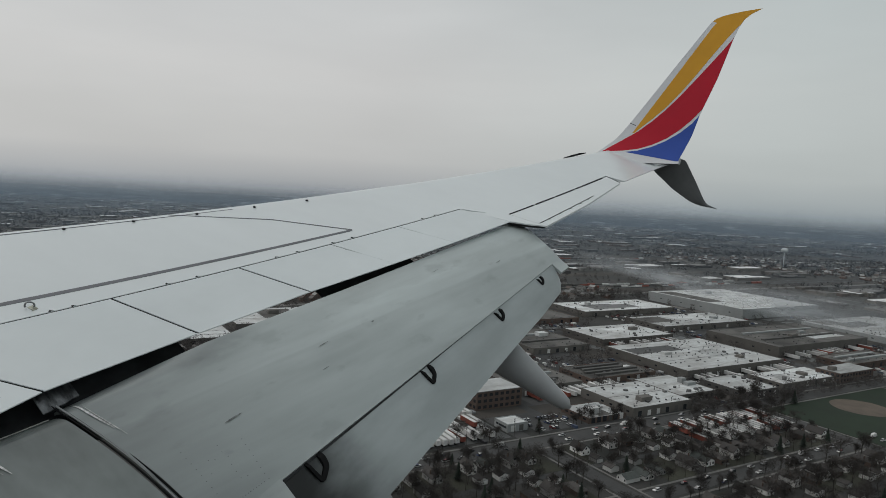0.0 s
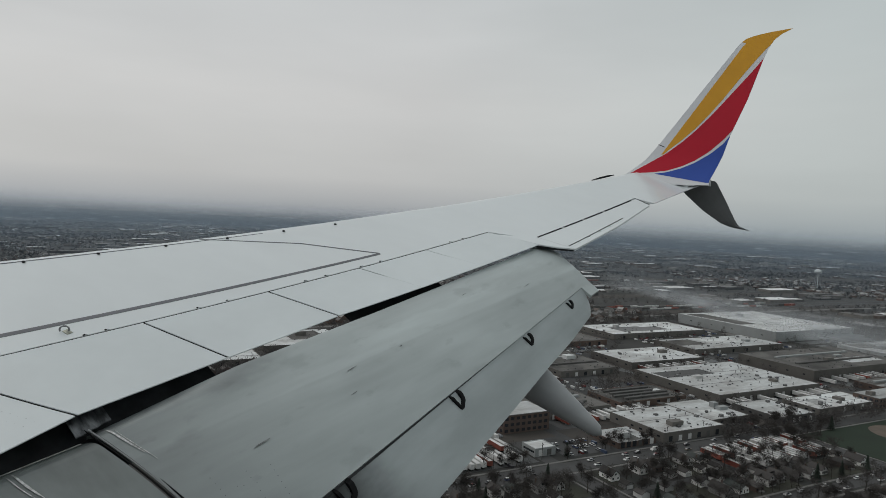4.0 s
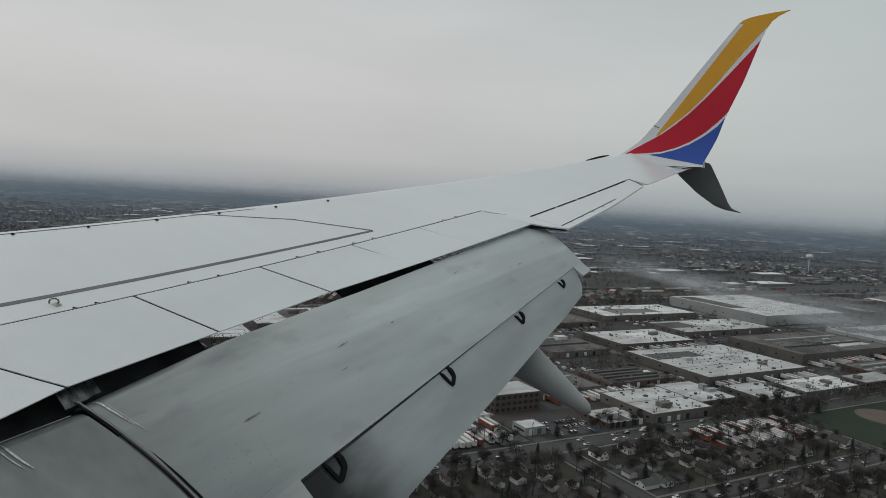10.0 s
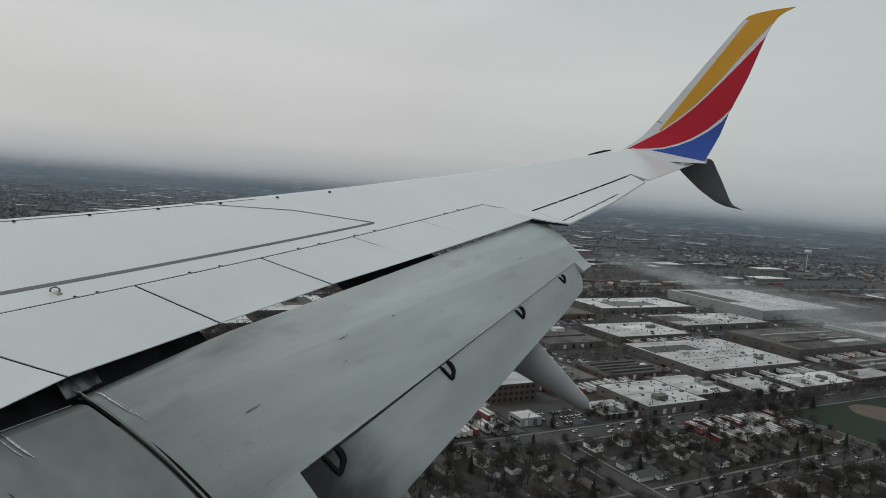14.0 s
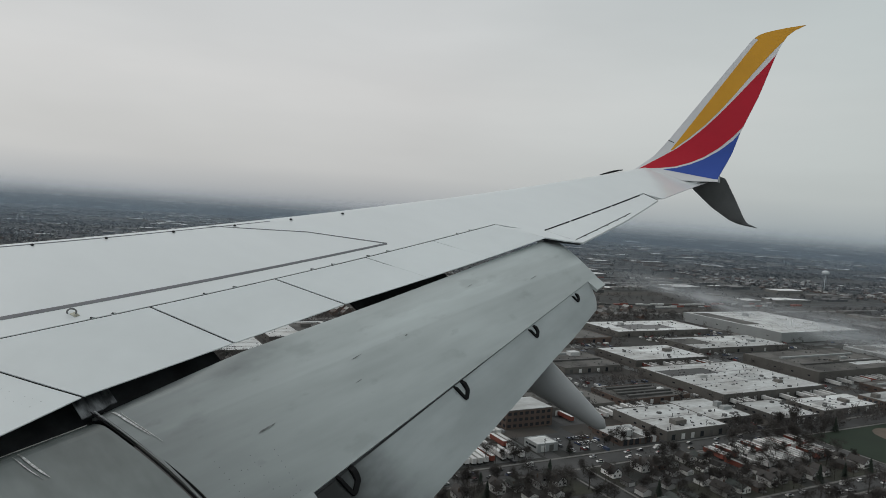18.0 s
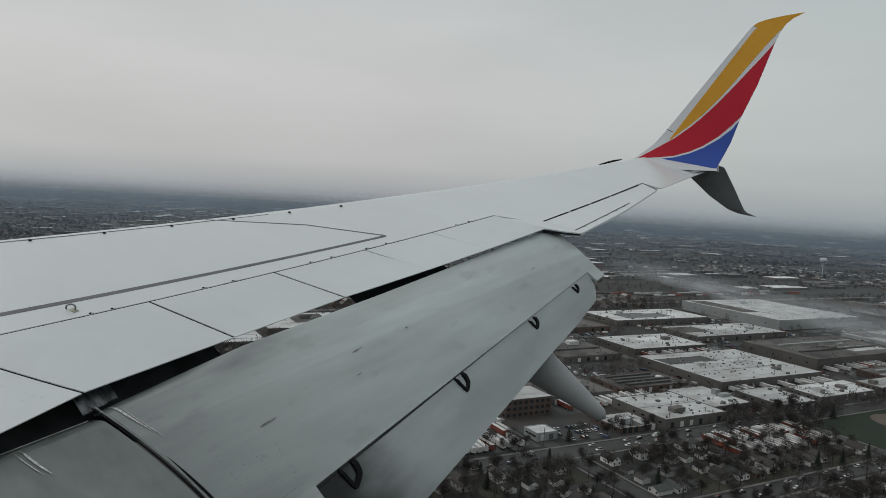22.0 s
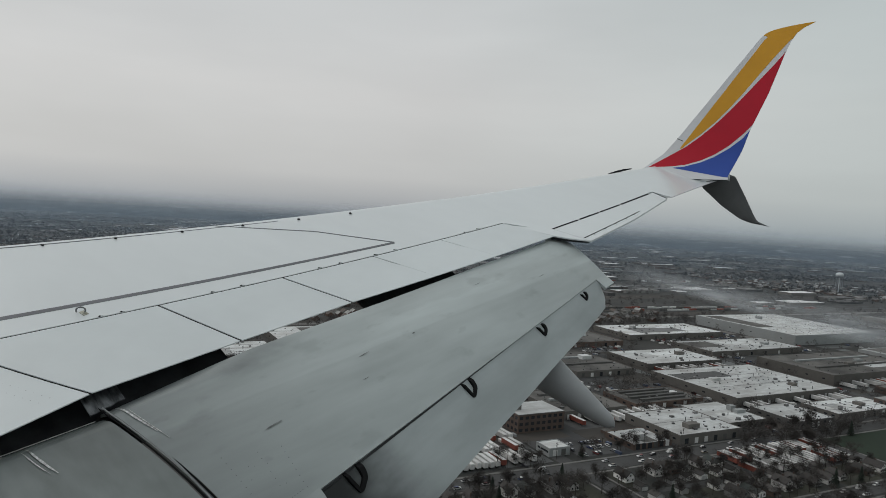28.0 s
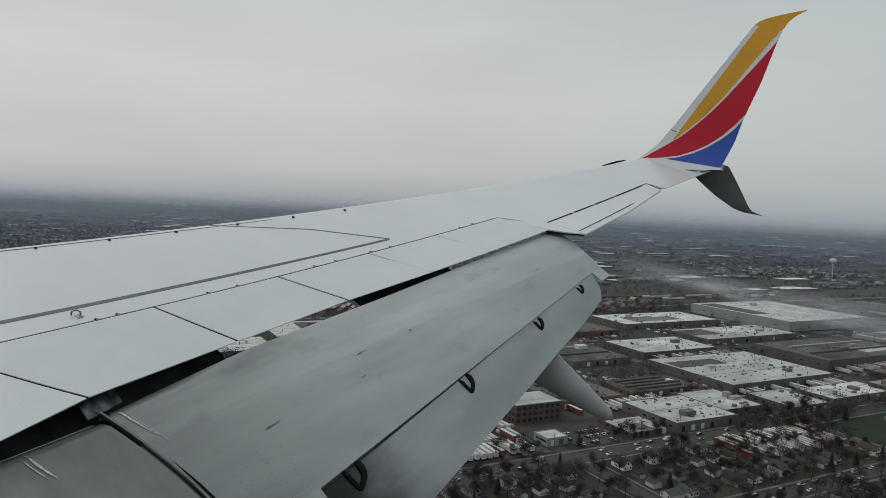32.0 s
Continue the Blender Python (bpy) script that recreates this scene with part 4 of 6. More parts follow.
def strake():
    rows = []
    for t in np.linspace(0, 1, 22):
        fx, fz = (curve_at([(q[0], q[i]) for q in ST_F], t) for i in (1, 2))
        bx, bz = (curve_at([(q[0], q[i]) for q in ST_B], t) for i in (1, 2))
        rows.append([Vector((fx + (bx - fx) * s, 17.3 + (3.55 - (fz + (bz - fz) * s)) * 0.55 - 0.02 * 4 * s * (1 - s), fz + (bz - fz) * s)) for s in (0, 0.25, 0.5, 0.75, 1)])
    return slab(rows, 0.03, Vector((0, 1, 0)))


part("lower_blade", strake(), STRAKE_GREY, winglet, "dark grey lower winglet blade")
bm = box(10.86, 10.90, 17.09, 17.17, 3.44, 3.58)
part("tip_light", bm, TANK_WHITE, winglet, "small clear tail light at the tip")
part("tip_slot", strip_on_skin((10.45, 17.05), (10.72, 17.38), 0.02, 0.02, up=0.012, n=3), GAP_DARK, winglet)
# dark strip along the leading edge at the winglet's root
part("leading_edge_strip", tube([skin(8.58, 16.05, -0.02), skin(8.71, 16.28, -0.004), skin(8.81, 16.47, 0.004), skin(8.91, 16.64, 0.004)], [0.010, 0.022, 0.022, 0.010], 6), GAP_DARK, winglet, "dark strip at the leading edge")


# ---------------------------------------------------------------- fuselage round the eye, open where the window is
def fuselage():
    """A thick shell; the cells at the window are left out."""
    bm = bmesh.new()
    xs = [-2.0, 1.0, 3.0, 5.0, 7.0, 9.0, 10.3, 11.3, 13.5, 15.0, 18.0, 22.0]
    an = [radians(a) for a in (-30, -22, -13, 22, 30, 38)]
    open_x, open_a = xs.index(11.3), an.index(radians(-13))

    def p(x, a, r):
        return (x, r * math.cos(a), 1.62 + r * math.sin(a))
    for i in range(len(xs) - 1):
        for j in range(len(an) - 1):
            if i == open_x and j == open_a:
                continue
            o = [bm.verts.new(p(x, a, r)) for r in (1.88, 1.78) for x, a in ((xs[i], an[j]), (xs[i + 1], an[j]), (xs[i + 1], an[j + 1]), (xs[i], an[j + 1]))]
            bm.faces.new(o[:4])
            bm.faces.new(o[4:][::-1])
            for q in range(4):
                bm.faces.new((o[q], o[q + 4], o[(q + 1) % 4 + 4], o[(q + 1) % 4]))
    return bm


part("fuselage", fuselage(), FUSELAGE_PAINT, WING, "plain dark fuselage side wall with a window opening")


# ---------------------------------------------------------------- the ground
GRID = Matrix.Rotation(radians(57), 4, "Z")             # the streets' own axes: a along the streets, c across them


def at(a, c, z=0.0, turn=0.0, size=1.0):
    return GRID @ Matrix.Translation((a, c, z)) @ Matrix.Rotation(radians(turn), 4, "Z") @ Matrix.Diagonal((size, size, size, 1))


def lay(name, mat, a0, a1, c0, c1, z, label, category, thick=0.05, kind="structure"):
    """A flat piece of ground work, with real thickness."""
    ob = new(name, mesh_of(box(-(a1 - a0) / 2, (a1 - a0) / 2, -(c1 - c0) / 2, (c1 - c0) / 2, -thick, 0), mat))
    ob.matrix_world = at((a0 + a1) / 2, (c0 + c1) / 2, z)
    return tagged(ob, label, category, kind=kind)


bm = bmesh.new()
rings_r = (0, 200, 600, 1200, 2500, 4600, 9000)
prev = None
for r_ in rings_r:
    if r_ == 0:
        cur = [bm.verts.new((0, 0, 0))]
    else:
        cur = [bm.verts.new((r_ * math.cos(2 * math.pi * q / 96), r_ * math.sin(2 * math.pi * q / 96), 0)) for q in range(96)]
    if prev is not None:
        for q in range(96):
            if len(prev) == 1:
                bm.faces.new((prev[0], cur[q], cur[(q + 1) % 96]))
            else:
                bm.faces.new((prev[q], cur[q], cur[(q + 1) % 96], prev[(q + 1) % 96]))
    prev = cur
tagged(new("ground", mesh_of(bm, GROUND)), "dull brown and grey winter ground of a city", "ground", kind="structure")

# distant land behind everything; haze painted in as blue-grey colour and a fading top
bm = bmesh.new()
lo_, hi_ = [], []
for q in range(121):
    an = radians(60 + q)
    lo_.append(bm.verts.new((4880 * math.cos(an), 4880 * math.sin(an), -10)))
    hi_.append(bm.verts.new((4880 * math.cos(an), 4880 * math.sin(an), 166)))
for q in range(120):
    bm.faces.new((lo_[q], lo_[q + 1], hi_[q + 1], hi_[q]))
FAR_LAND = bpy.data.materials.new("distant_land")
FAR_LAND.use_nodes = True
fn_, fl_ = FAR_LAND.node_tree.nodes, FAR_LAND.node_tree.links
fb_ = fn_["Principled BSDF"]
fb_.inputs["Roughness"].default_value, fb_.inputs["Specular IOR Level"].default_value = 1.0, 0.0
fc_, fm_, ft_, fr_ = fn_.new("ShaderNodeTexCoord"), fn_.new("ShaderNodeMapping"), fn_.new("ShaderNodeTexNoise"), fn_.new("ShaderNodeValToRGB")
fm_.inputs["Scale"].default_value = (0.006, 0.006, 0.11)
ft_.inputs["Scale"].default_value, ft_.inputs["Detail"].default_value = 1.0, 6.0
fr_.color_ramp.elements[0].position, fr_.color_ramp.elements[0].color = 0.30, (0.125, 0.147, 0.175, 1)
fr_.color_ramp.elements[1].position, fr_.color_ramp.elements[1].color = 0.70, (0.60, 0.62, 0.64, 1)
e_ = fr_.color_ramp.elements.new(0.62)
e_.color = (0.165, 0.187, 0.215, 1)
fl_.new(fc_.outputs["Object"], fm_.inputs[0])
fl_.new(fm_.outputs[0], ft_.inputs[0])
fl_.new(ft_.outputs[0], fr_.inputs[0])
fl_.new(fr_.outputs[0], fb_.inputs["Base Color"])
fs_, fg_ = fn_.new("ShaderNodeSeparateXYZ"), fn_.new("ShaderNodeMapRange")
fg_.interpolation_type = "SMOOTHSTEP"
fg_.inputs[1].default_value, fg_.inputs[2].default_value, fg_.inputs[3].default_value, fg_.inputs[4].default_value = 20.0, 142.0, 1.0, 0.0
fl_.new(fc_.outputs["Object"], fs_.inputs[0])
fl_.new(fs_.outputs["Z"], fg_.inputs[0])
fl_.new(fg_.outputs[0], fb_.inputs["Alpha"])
tagged(new("backdrop", mesh_of(bm, FAR_LAND)), "low wooded horizon with haze painted into its colour", "backdrop", kind="structure")

# streets, walks and alleys of the housing blocks
K = 0.85                                                # plan scale of the works
SHIFT = 30.0
MAIN_C = 300.0
STREETS = (60.0, 140.0, 220.0)
CROSS = (60.0, 250.0, 445.0, 620.0, 800.0, 980.0)
lay("road", ASPHALT, 60, 1500, MAIN_C - 6.5, MAIN_C + 6.5, 0.06, "grey asphalt road between houses and works", "road")
for c_ in (MAIN_C - 8.6, MAIN_C + 8.6):
    lay("pavement", CONCRETE, 60, 1300, c_ - 0.9, c_ + 0.9, 0.15, "pale concrete sidewalk", "sidewalk", 0.15)
for c_ in STREETS:
    lay("road", ASPHALT, 60, 1100, c_ - 4.6, c_ + 4.6, 0.06, "grey asphalt side street", "road")
    for d_ in (-7.6, 7.6):
        for a0_, a1_ in zip(CROSS, CROSS[1:]):
            if a0_ == 445.0 and 148 < c_ + d_ < 295:
                continue
            lay("pavement", CONCRETE, a0_ + 7, a1_ - 7, c_ + d_ - 0.8, c_ + d_ + 0.8, 0.15, "pale concrete sidewalk", "sidewalk", 0.15)
    lay("road", LOT, 60, 1000, c_ + 40 - 2.2, c_ + 40 + 2.2, 0.05, "narrow alley behind the houses", "alley")
for a_ in CROSS:
    lay("road", ASPHALT, a_ - 4.8, a_ + 4.8, 60, 800, 0.09, "grey asphalt cross street", "road")
    for d_ in (-7.4, 7.4):
        lay("pavement", CONCRETE, a_ + d_ - 0.7, a_ + d_ + 0.7, 68, 291, 0.14, "pale concrete sidewalk", "sidewalk", 0.14)

# the playing field, with its sand diamonds
lay("field", FIELD_GRASS, 454, 611, 150, 291, 0.10, "dark green mown playing field", "field", 0.1)
for a_, c_, r_ in ((485, 178, 20), (568, 173, 18), (530, 264, 21)):
    bm = bmesh.new()
    bmesh.ops.create_circle(bm, cap_ends=True, segments=40, radius=r_)
    for v in bm.verts:
        v.co.x *= 1.0 + 0.06 * noise.noise(v.co * 0.1)
    ob = new("infield", mesh_of(bm, SAND))
    ob.matrix_world = at(a_, c_, 0.13)
    tagged(ob, "sandy ball diamond on the field", "ball field", kind="structure")


# yards of the blocks, each a little different
rl = random.Random(5)
for c_ in STREETS:
    for a0_, a1_ in zip(CROSS, CROSS[1:]):
        if a0_ == 445.0 and c_ > 130:
            continue
        for off in (9.0, 43.0):
            a = a0_ + 9
            while a < a1_ - 12:
                w_ = min(rl.choice((11.5, 12, 23, 24, 35)), a1_ - 9 - a)
                if rl.random() < 0.7:
                    lay("lawn", LAWN if rl.random() < 0.75 else GROUND, a + 0.3, a + w_ - 0.4, c_ + off, c_ + off + rl.uniform(24, 28), 0.035, "winter lawn and yard of a house", "lawn", 0.04)
                a += w_


# ---------------------------------------------------------------- houses
def gable(w, d, eave, ridge, over=0.5, along="y"):
    """A gabled roof with thick slopes; the ridge runs along the depth."""
    bm = bmesh.new()
    t = 0.18
    hw, hd = w / 2 + over, d / 2 + over
    low = eave - over * (ridge - eave) / (w / 2)
    prof = [(-hw, low), (0, ridge), (hw, low), (hw, low + t), (0, ridge + t), (-hw, low + t)]
    rings = [[Vector((x, y, z)) if along == "y" else Vector((y, x, z)) for x, z in prof] for y in (-hd, hd)]
    bm.free()
    return loft(rings)


def hip(w, d, eave, ridge, over=0.6):
    bm = bmesh.new()
    hw, hd = w / 2 + over, d / 2 + over
    b = [bm.verts.new(p) for p in ((-hw, -hd, eave), (hw, -hd, eave), (hw, hd, eave), (-hw, hd, eave))]
    k = max(0.3, hd - hw)
    r = [bm.verts.new((0, -k, ridge)), bm.verts.new((0, k, ridge))]
    bm.faces.new((b[0], b[1], r[0]))
    bm.faces.new((b[1], b[2], r[1], r[0]))
    bm.faces.new((b[2], b[3], r[1]))
    bm.faces.new((b[3], b[0], r[0], r[1]))
    bm.faces.new(b[::-1])
    return bm


def gable_wall(w, d, eave, ridge):
    rings = [[Vector((-w / 2, y, 0)), Vector((w / 2, y, 0)), Vector((w / 2, y, eave)), Vector((0, y, ridge - 0.05)), Vector((-w / 2, y, eave))] for y in (-d / 2, d / 2)]
    return loft(rings)


def make_house(style):
    labels = ("white sided house with a dark gabled roof", "brick bungalow with a hipped shingle roof", "two-storey sided house with a steep gabled roof", "low house with a grey-green shingle roof")
    ob = empty("house", Matrix.Identity(4), labels[style], "house", "houses on the blocks")
    if style == 1:
        w, d, e, r = 8.0, 14.5, 3.4, 5.9
        part("wall", box(-w / 2, w / 2, -d / 2, d / 2, 0, e), WALL_BRICK, ob)
        part("roof", hip(w, d, e, r), SHINGLE, ob)
        part("porch", box(-2.2, 2.2, -d / 2 - 2.0, -d / 2, 0, 0.9), CONCRETE, ob)
        part("dormer", gable_wall(2.2, 2.6, 4.8, 5.8), SIDING, ob).location = (0, -3.4, 0)
    elif style == 3:
        w, d, e, r = 8.4, 12.5, 3.0, 5.0
        part("wall", gable_wall(w, d, e, r), SIDING, ob)
        part("roof", gable(w, d, e, r), SHINGLE_GREEN, ob)
    else:
        w, d, e, r = (7.4, 12.5, 3.8, 7.0) if style == 0 else (7.2, 11.5, 5.4, 8.6)
        part("wall", gable_wall(w, d, e, r), SIDING, ob)
        part("roof", gable(w, d, e, r), SHINGLE, ob)
        part("porch", box(-w / 2, w / 2, -d / 2 - 1.9, -d / 2, 2.5, 2.8), SHINGLE, ob)
        if style == 2:
            part("side_gable", gable(4.4, w + 0.4, e - 0.1, r - 1.0, 0.35, "x"), SHINGLE, ob)
    part("chimney", box(w / 2 - 1.5, w / 2 - 0.8, 1.2, 1.9, 0.5, r + 0.6), WALL_BRICK, ob)
    part("door", box(-0.5, 0.5, -d / 2 - 0.06, -d / 2 - 0.01, 0.3, 2.35), WALL_DARK, ob)
    for x in (-w / 2 + 1.5, w / 2 - 1.5):
        part("window", box(x - 0.7, x + 0.7, -d / 2 - 0.05, -d / 2 - 0.01, 1.1, 2.4), GLASS, ob)
        part("window", box(x - 0.6, x + 0.6, d / 2 + 0.01, d / 2 + 0.05, 1.1, 2.4), GLASS, ob)
    if style in (0, 2):
        part("window", box(-0.7, 0.7, -d / 2 - 0.05, -d / 2 - 0.01, e + 0.2, e + 1.5), GLASS, ob)
        part("window", box(-0.7, 0.7, d / 2 + 0.01, d / 2 + 0.05, e + 0.2, e + 1.5), GLASS, ob)
    for y in (-2.5, 2.0):
        part("window", box(w / 2 + 0.01, w / 2 + 0.05, y - 0.6, y + 0.6, 1.1, 2.4), GLASS, ob)
    return ob


def make_garage():
    ob = empty("garage", Matrix.Identity(4), "small detached garage with a shingle roof beside the alley", "garage", "garages")
    part("wall", gable_wall(5.8, 6.2, 2.5, 3.8), SIDING, ob)
    part("roof", gable(5.8, 6.2, 2.5, 3.8, 0.3), SHINGLE, ob)
    part("garage_door", box(-2.2, 2.2, -3.16, -3.11, 0, 2.1), TRAILER_WHITE, ob)
    return ob


def seen(a, c, near=560.0):
    """Within the wedge of ground that lies below the wing, close enough to tell pieces apart."""
    d, g = math.hypot(a, c), math.degrees(math.atan2(c, a))
    return 230 < d < near and 20.5 < g < 67


rnd = random.Random(11)
styles = [make_house(i) for i in range(4)]
garage0 = make_garage()
used = set()
far_houses = []
garage_first = True
for c_ in STREETS:
    for off, turn in ((20.0, 0.0), (60.0, 180.0)):
        a = 70.0
        while a < 1000:
            a += rnd.choice((10.6, 11.2, 12.0, 13.2))
            c = c_ + off + rnd.uniform(-1.2, 1.2)
            if any(abs(a - q) < 12 for q in CROSS) or (448 < a < 618 and 144 < c < 296) or (338 < a < 442 and 248 < c < 296):
                continue
            if rnd.random() < 0.05:
                continue
            k = rnd.choice((0, 0, 1, 1, 1, 2, 3))
            t = turn + rnd.choice((0, 0, 0, 90)) * (1 if k == 3 else 0)
            if seen(a, c):
                if k in used:
                    copy_thing(styles[k], at(a, c, 0.02, t, rnd.uniform(0.80, 0.98)))
                else:
                    styles[k].matrix_world = at(a, c, 0.02, t, 0.9)
                    used.add(k)
            elif math.hypot(a, c) > 540:
                far_houses.append((a, c, t))
            g_c = c + (13.5 if turn == 0.0 else -13.5)
            if seen(a, g_c) and rnd.random() < 0.75:
                if garage_first:
                    garage0.matrix_world, garage_first = at(a + rnd.uniform(-1.5, 1.5), g_c, 0.02, turn + 180), False
                else:
                    copy_thing(garage0, at(a + rnd.uniform(-1.5, 1.5), g_c, 0.02, turn + 180, rnd.uniform(0.9, 1.15)))


# ---------------------------------------------------------------- trees
def twig_cloud(rr, height, spread, count, thick, low=0.35):
    """Fine bare twigs that fill an uneven crown, with gaps."""
    vs, fs = [], []
    lobes = [(Vector((rr.uniform(-1, 1) * spread * 0.55, rr.uniform(-1, 1) * spread * 0.55, height * rr.uniform(low + 0.12, 0.86))), spread * rr.uniform(0.35, 0.6)) for _ in range(9)]
    for _ in range(count):
        c, r = rr.choice(lobes)
        d = Vector((rr.gauss(0, 1), rr.gauss(0, 1), rr.gauss(0.3, 0.8))).normalized()
        p = c + d * r * rr.uniform(0.1, 0.9)
        q = p + (d + Vector((rr.uniform(-.6, .6), rr.uniform(-.6, .6), rr.uniform(0, .7)))).normalized() * rr.uniform(0.7, 1.8)
        s = (q - p).orthogonal().normalized() * thick * rr.uniform(0.6, 1.4)
        s.rotate(Matrix.Rotation(rr.uniform(0, 6.28), 3, (q - p).normalized()))
        i = len(vs)
        vs += [p - s, p + s, q]
        fs.append((i, i + 1, i + 2))
    return vs, fs


def make_tree(seed, height, spread):
    rr = random.Random(seed)
    ob = empty("tree", Matrix.Identity(4), "bare winter street tree with a brown twiggy crown", "tree", "street trees")
    bm = tube([(0, 0, 0), (0.1, 0, height * 0.2), (0.0, 0.15, height * 0.45), (0.1, 0.1, height * 0.7)], [0.24, 0.20, 0.14, 0.05], 6)
    for i in range(9):
        an, z = i * 2.4 + rr.uniform(-.4, .4), height * (0.25 + 0.04 * i)
        tip = Vector((math.cos(an) * spread * rr.uniform(.5, .95), math.sin(an) * spread * rr.uniform(.5, .95), min(height * 0.95, z + height * rr.uniform(.2, .4))))
        base = Vector((0.05, 0.08, z))
        side = (tip - base).orthogonal().normalized() * 0.08
        oth = (tip - base).normalized().cross(side)
        b = [bm.verts.new(base + side), bm.verts.new(base - side * 0.5 + oth), bm.verts.new(base - side * 0.5 - oth)]
        e = bm.verts.new(tip)
        for q in range(3):
            bm.faces.new((b[q], b[(q + 1) % 3], e))
    part("trunk", bm, BARK, ob, "trunk with rising limbs")
    vs, fs = twig_cloud(rr, height, spread, 1350, 0.052, 0.22)
    me = bpy.data.meshes.new("crown")
    me.from_pydata(vs, [], fs)
    me.materials.append(TWIGS)
    cr_ = new("crown", me)
    cr_.parent = ob
    return ob


def make_conifer():
    rr = random.Random(77)
    ob = empty("conifer", Matrix.Identity(4), "dark green conifer standing among the houses", "tree", "conifers")
    part("trunk", tube([(0, 0, 0), (0, 0, 10.5)], [0.25, 0.04], 6), BARK, ob)
    vs, fs = [], []
    for _ in range(520):
        z = rr.uniform(0.7, 11.0)
        r = (11.3 - z) * 0.27 * rr.uniform(0.45, 1.08)
        an = rr.uniform(0, 6.283)
        p = Vector((math.cos(an) * r, math.sin(an) * r, z))
        o = Vector((-math.sin(an), math.cos(an), 0)) * rr.uniform(0.15, 0.4)
        q = p + Vector((math.cos(an) * 0.5, math.sin(an) * 0.5, -0.45))
        i = len(vs)
        vs += [p - o, p + o, q, Vector((p.x * 0.4, p.y * 0.4, z + 0.5))]
        fs += [(i, i + 1, i + 2), (i, i + 1, i + 3)]
    me = bpy.data.meshes.new("crown")
    me.from_pydata(vs, [], fs)
    me.materials.append(NEEDLES)
    cr_ = new("crown", me)
    cr_.parent = ob
    return ob


trees = [make_tree(1, 11.5, 4.6), make_tree(2, 9.5, 4.0), make_tree(3, 13.5, 5.2)]
conifer0 = make_conifer()
spots = []
for c_ in STREETS:
    for d_ in (-9.8, 9.8, 26.0, 33.0, 47.0, 54.0):
        a = 80.0
        while a < 640:
            a += rnd.uniform(6, 19)
            if seen(a, c_ + d_, 540) and not any(abs(a - q) < 7 for q in CROSS) and not (452 < a < 613 and 148 < c_ + d_ < 293):
                spots.append((a, c_ + d_))
for _ in range(70):
    spots.append((rnd.uniform(150, 620), MAIN_C + rnd.choice((-14.0, -11.0, 12.0, 15.0)) + rnd.uniform(-1.5, 1.5)))
rnd.shuffle(spots)
spots = [s for s in spots if seen(s[0], s[1], 580)][:400]
for i, (a, c) in enumerate(spots):
    if i < 3:
        trees[i].matrix_world = at(a, c, 0, 0)
    elif i == 3:
        conifer0.matrix_world = at(a, c, 0, 0)
    elif i % 17 == 5:
        copy_thing(conifer0, at(a, c, 0, rnd.uniform(0, 360), rnd.uniform(0.6, 1.1)))
    else:
        copy_thing(rnd.choice(trees), at(a, c, 0, rnd.uniform(0, 360), rnd.uniform(0.7, 1.2)))


# ---------------------------------------------------------------- cars and trailers
CAR_PAINT = bpy.data.materials.new("car_paint")
CAR_PAINT.use_nodes = True
cn, cl = CAR_PAINT.node_tree.nodes, CAR_PAINT.node_tree.links
c_oi, c_rp = cn.new("ShaderNodeObjectInfo"), cn.new("ShaderNodeValToRGB")
c_rp.color_ramp.interpolation = "CONSTANT"
c_el = c_rp.color_ramp.elements
c_el[0].position, c_el[0].color = 0.0, (0.55, 0.55, 0.55, 1)
c_el[1].position, c_el[1].color = 0.26, (0.03, 0.03, 0.034, 1)
for p_, k_ in ((0.45, (0.24, 0.25, 0.26, 1)), (0.65, (0.70, 0.70, 0.69, 1)), (0.82, (0.16, 0.02, 0.02, 1)), (0.88, (0.03, 0.05, 0.13, 1)), (0.95, (0.20, 0.18, 0.14, 1))):
    e_ = c_el.new(p_)
    e_.color = k_
cl.new(c_oi.outputs["Random"], c_rp.inputs[0])
cl.new(c_rp.outputs[0], cn["Principled BSDF"].inputs["Base Color"])
cn["Principled BSDF"].inputs["Roughness"].default_value = 0.3


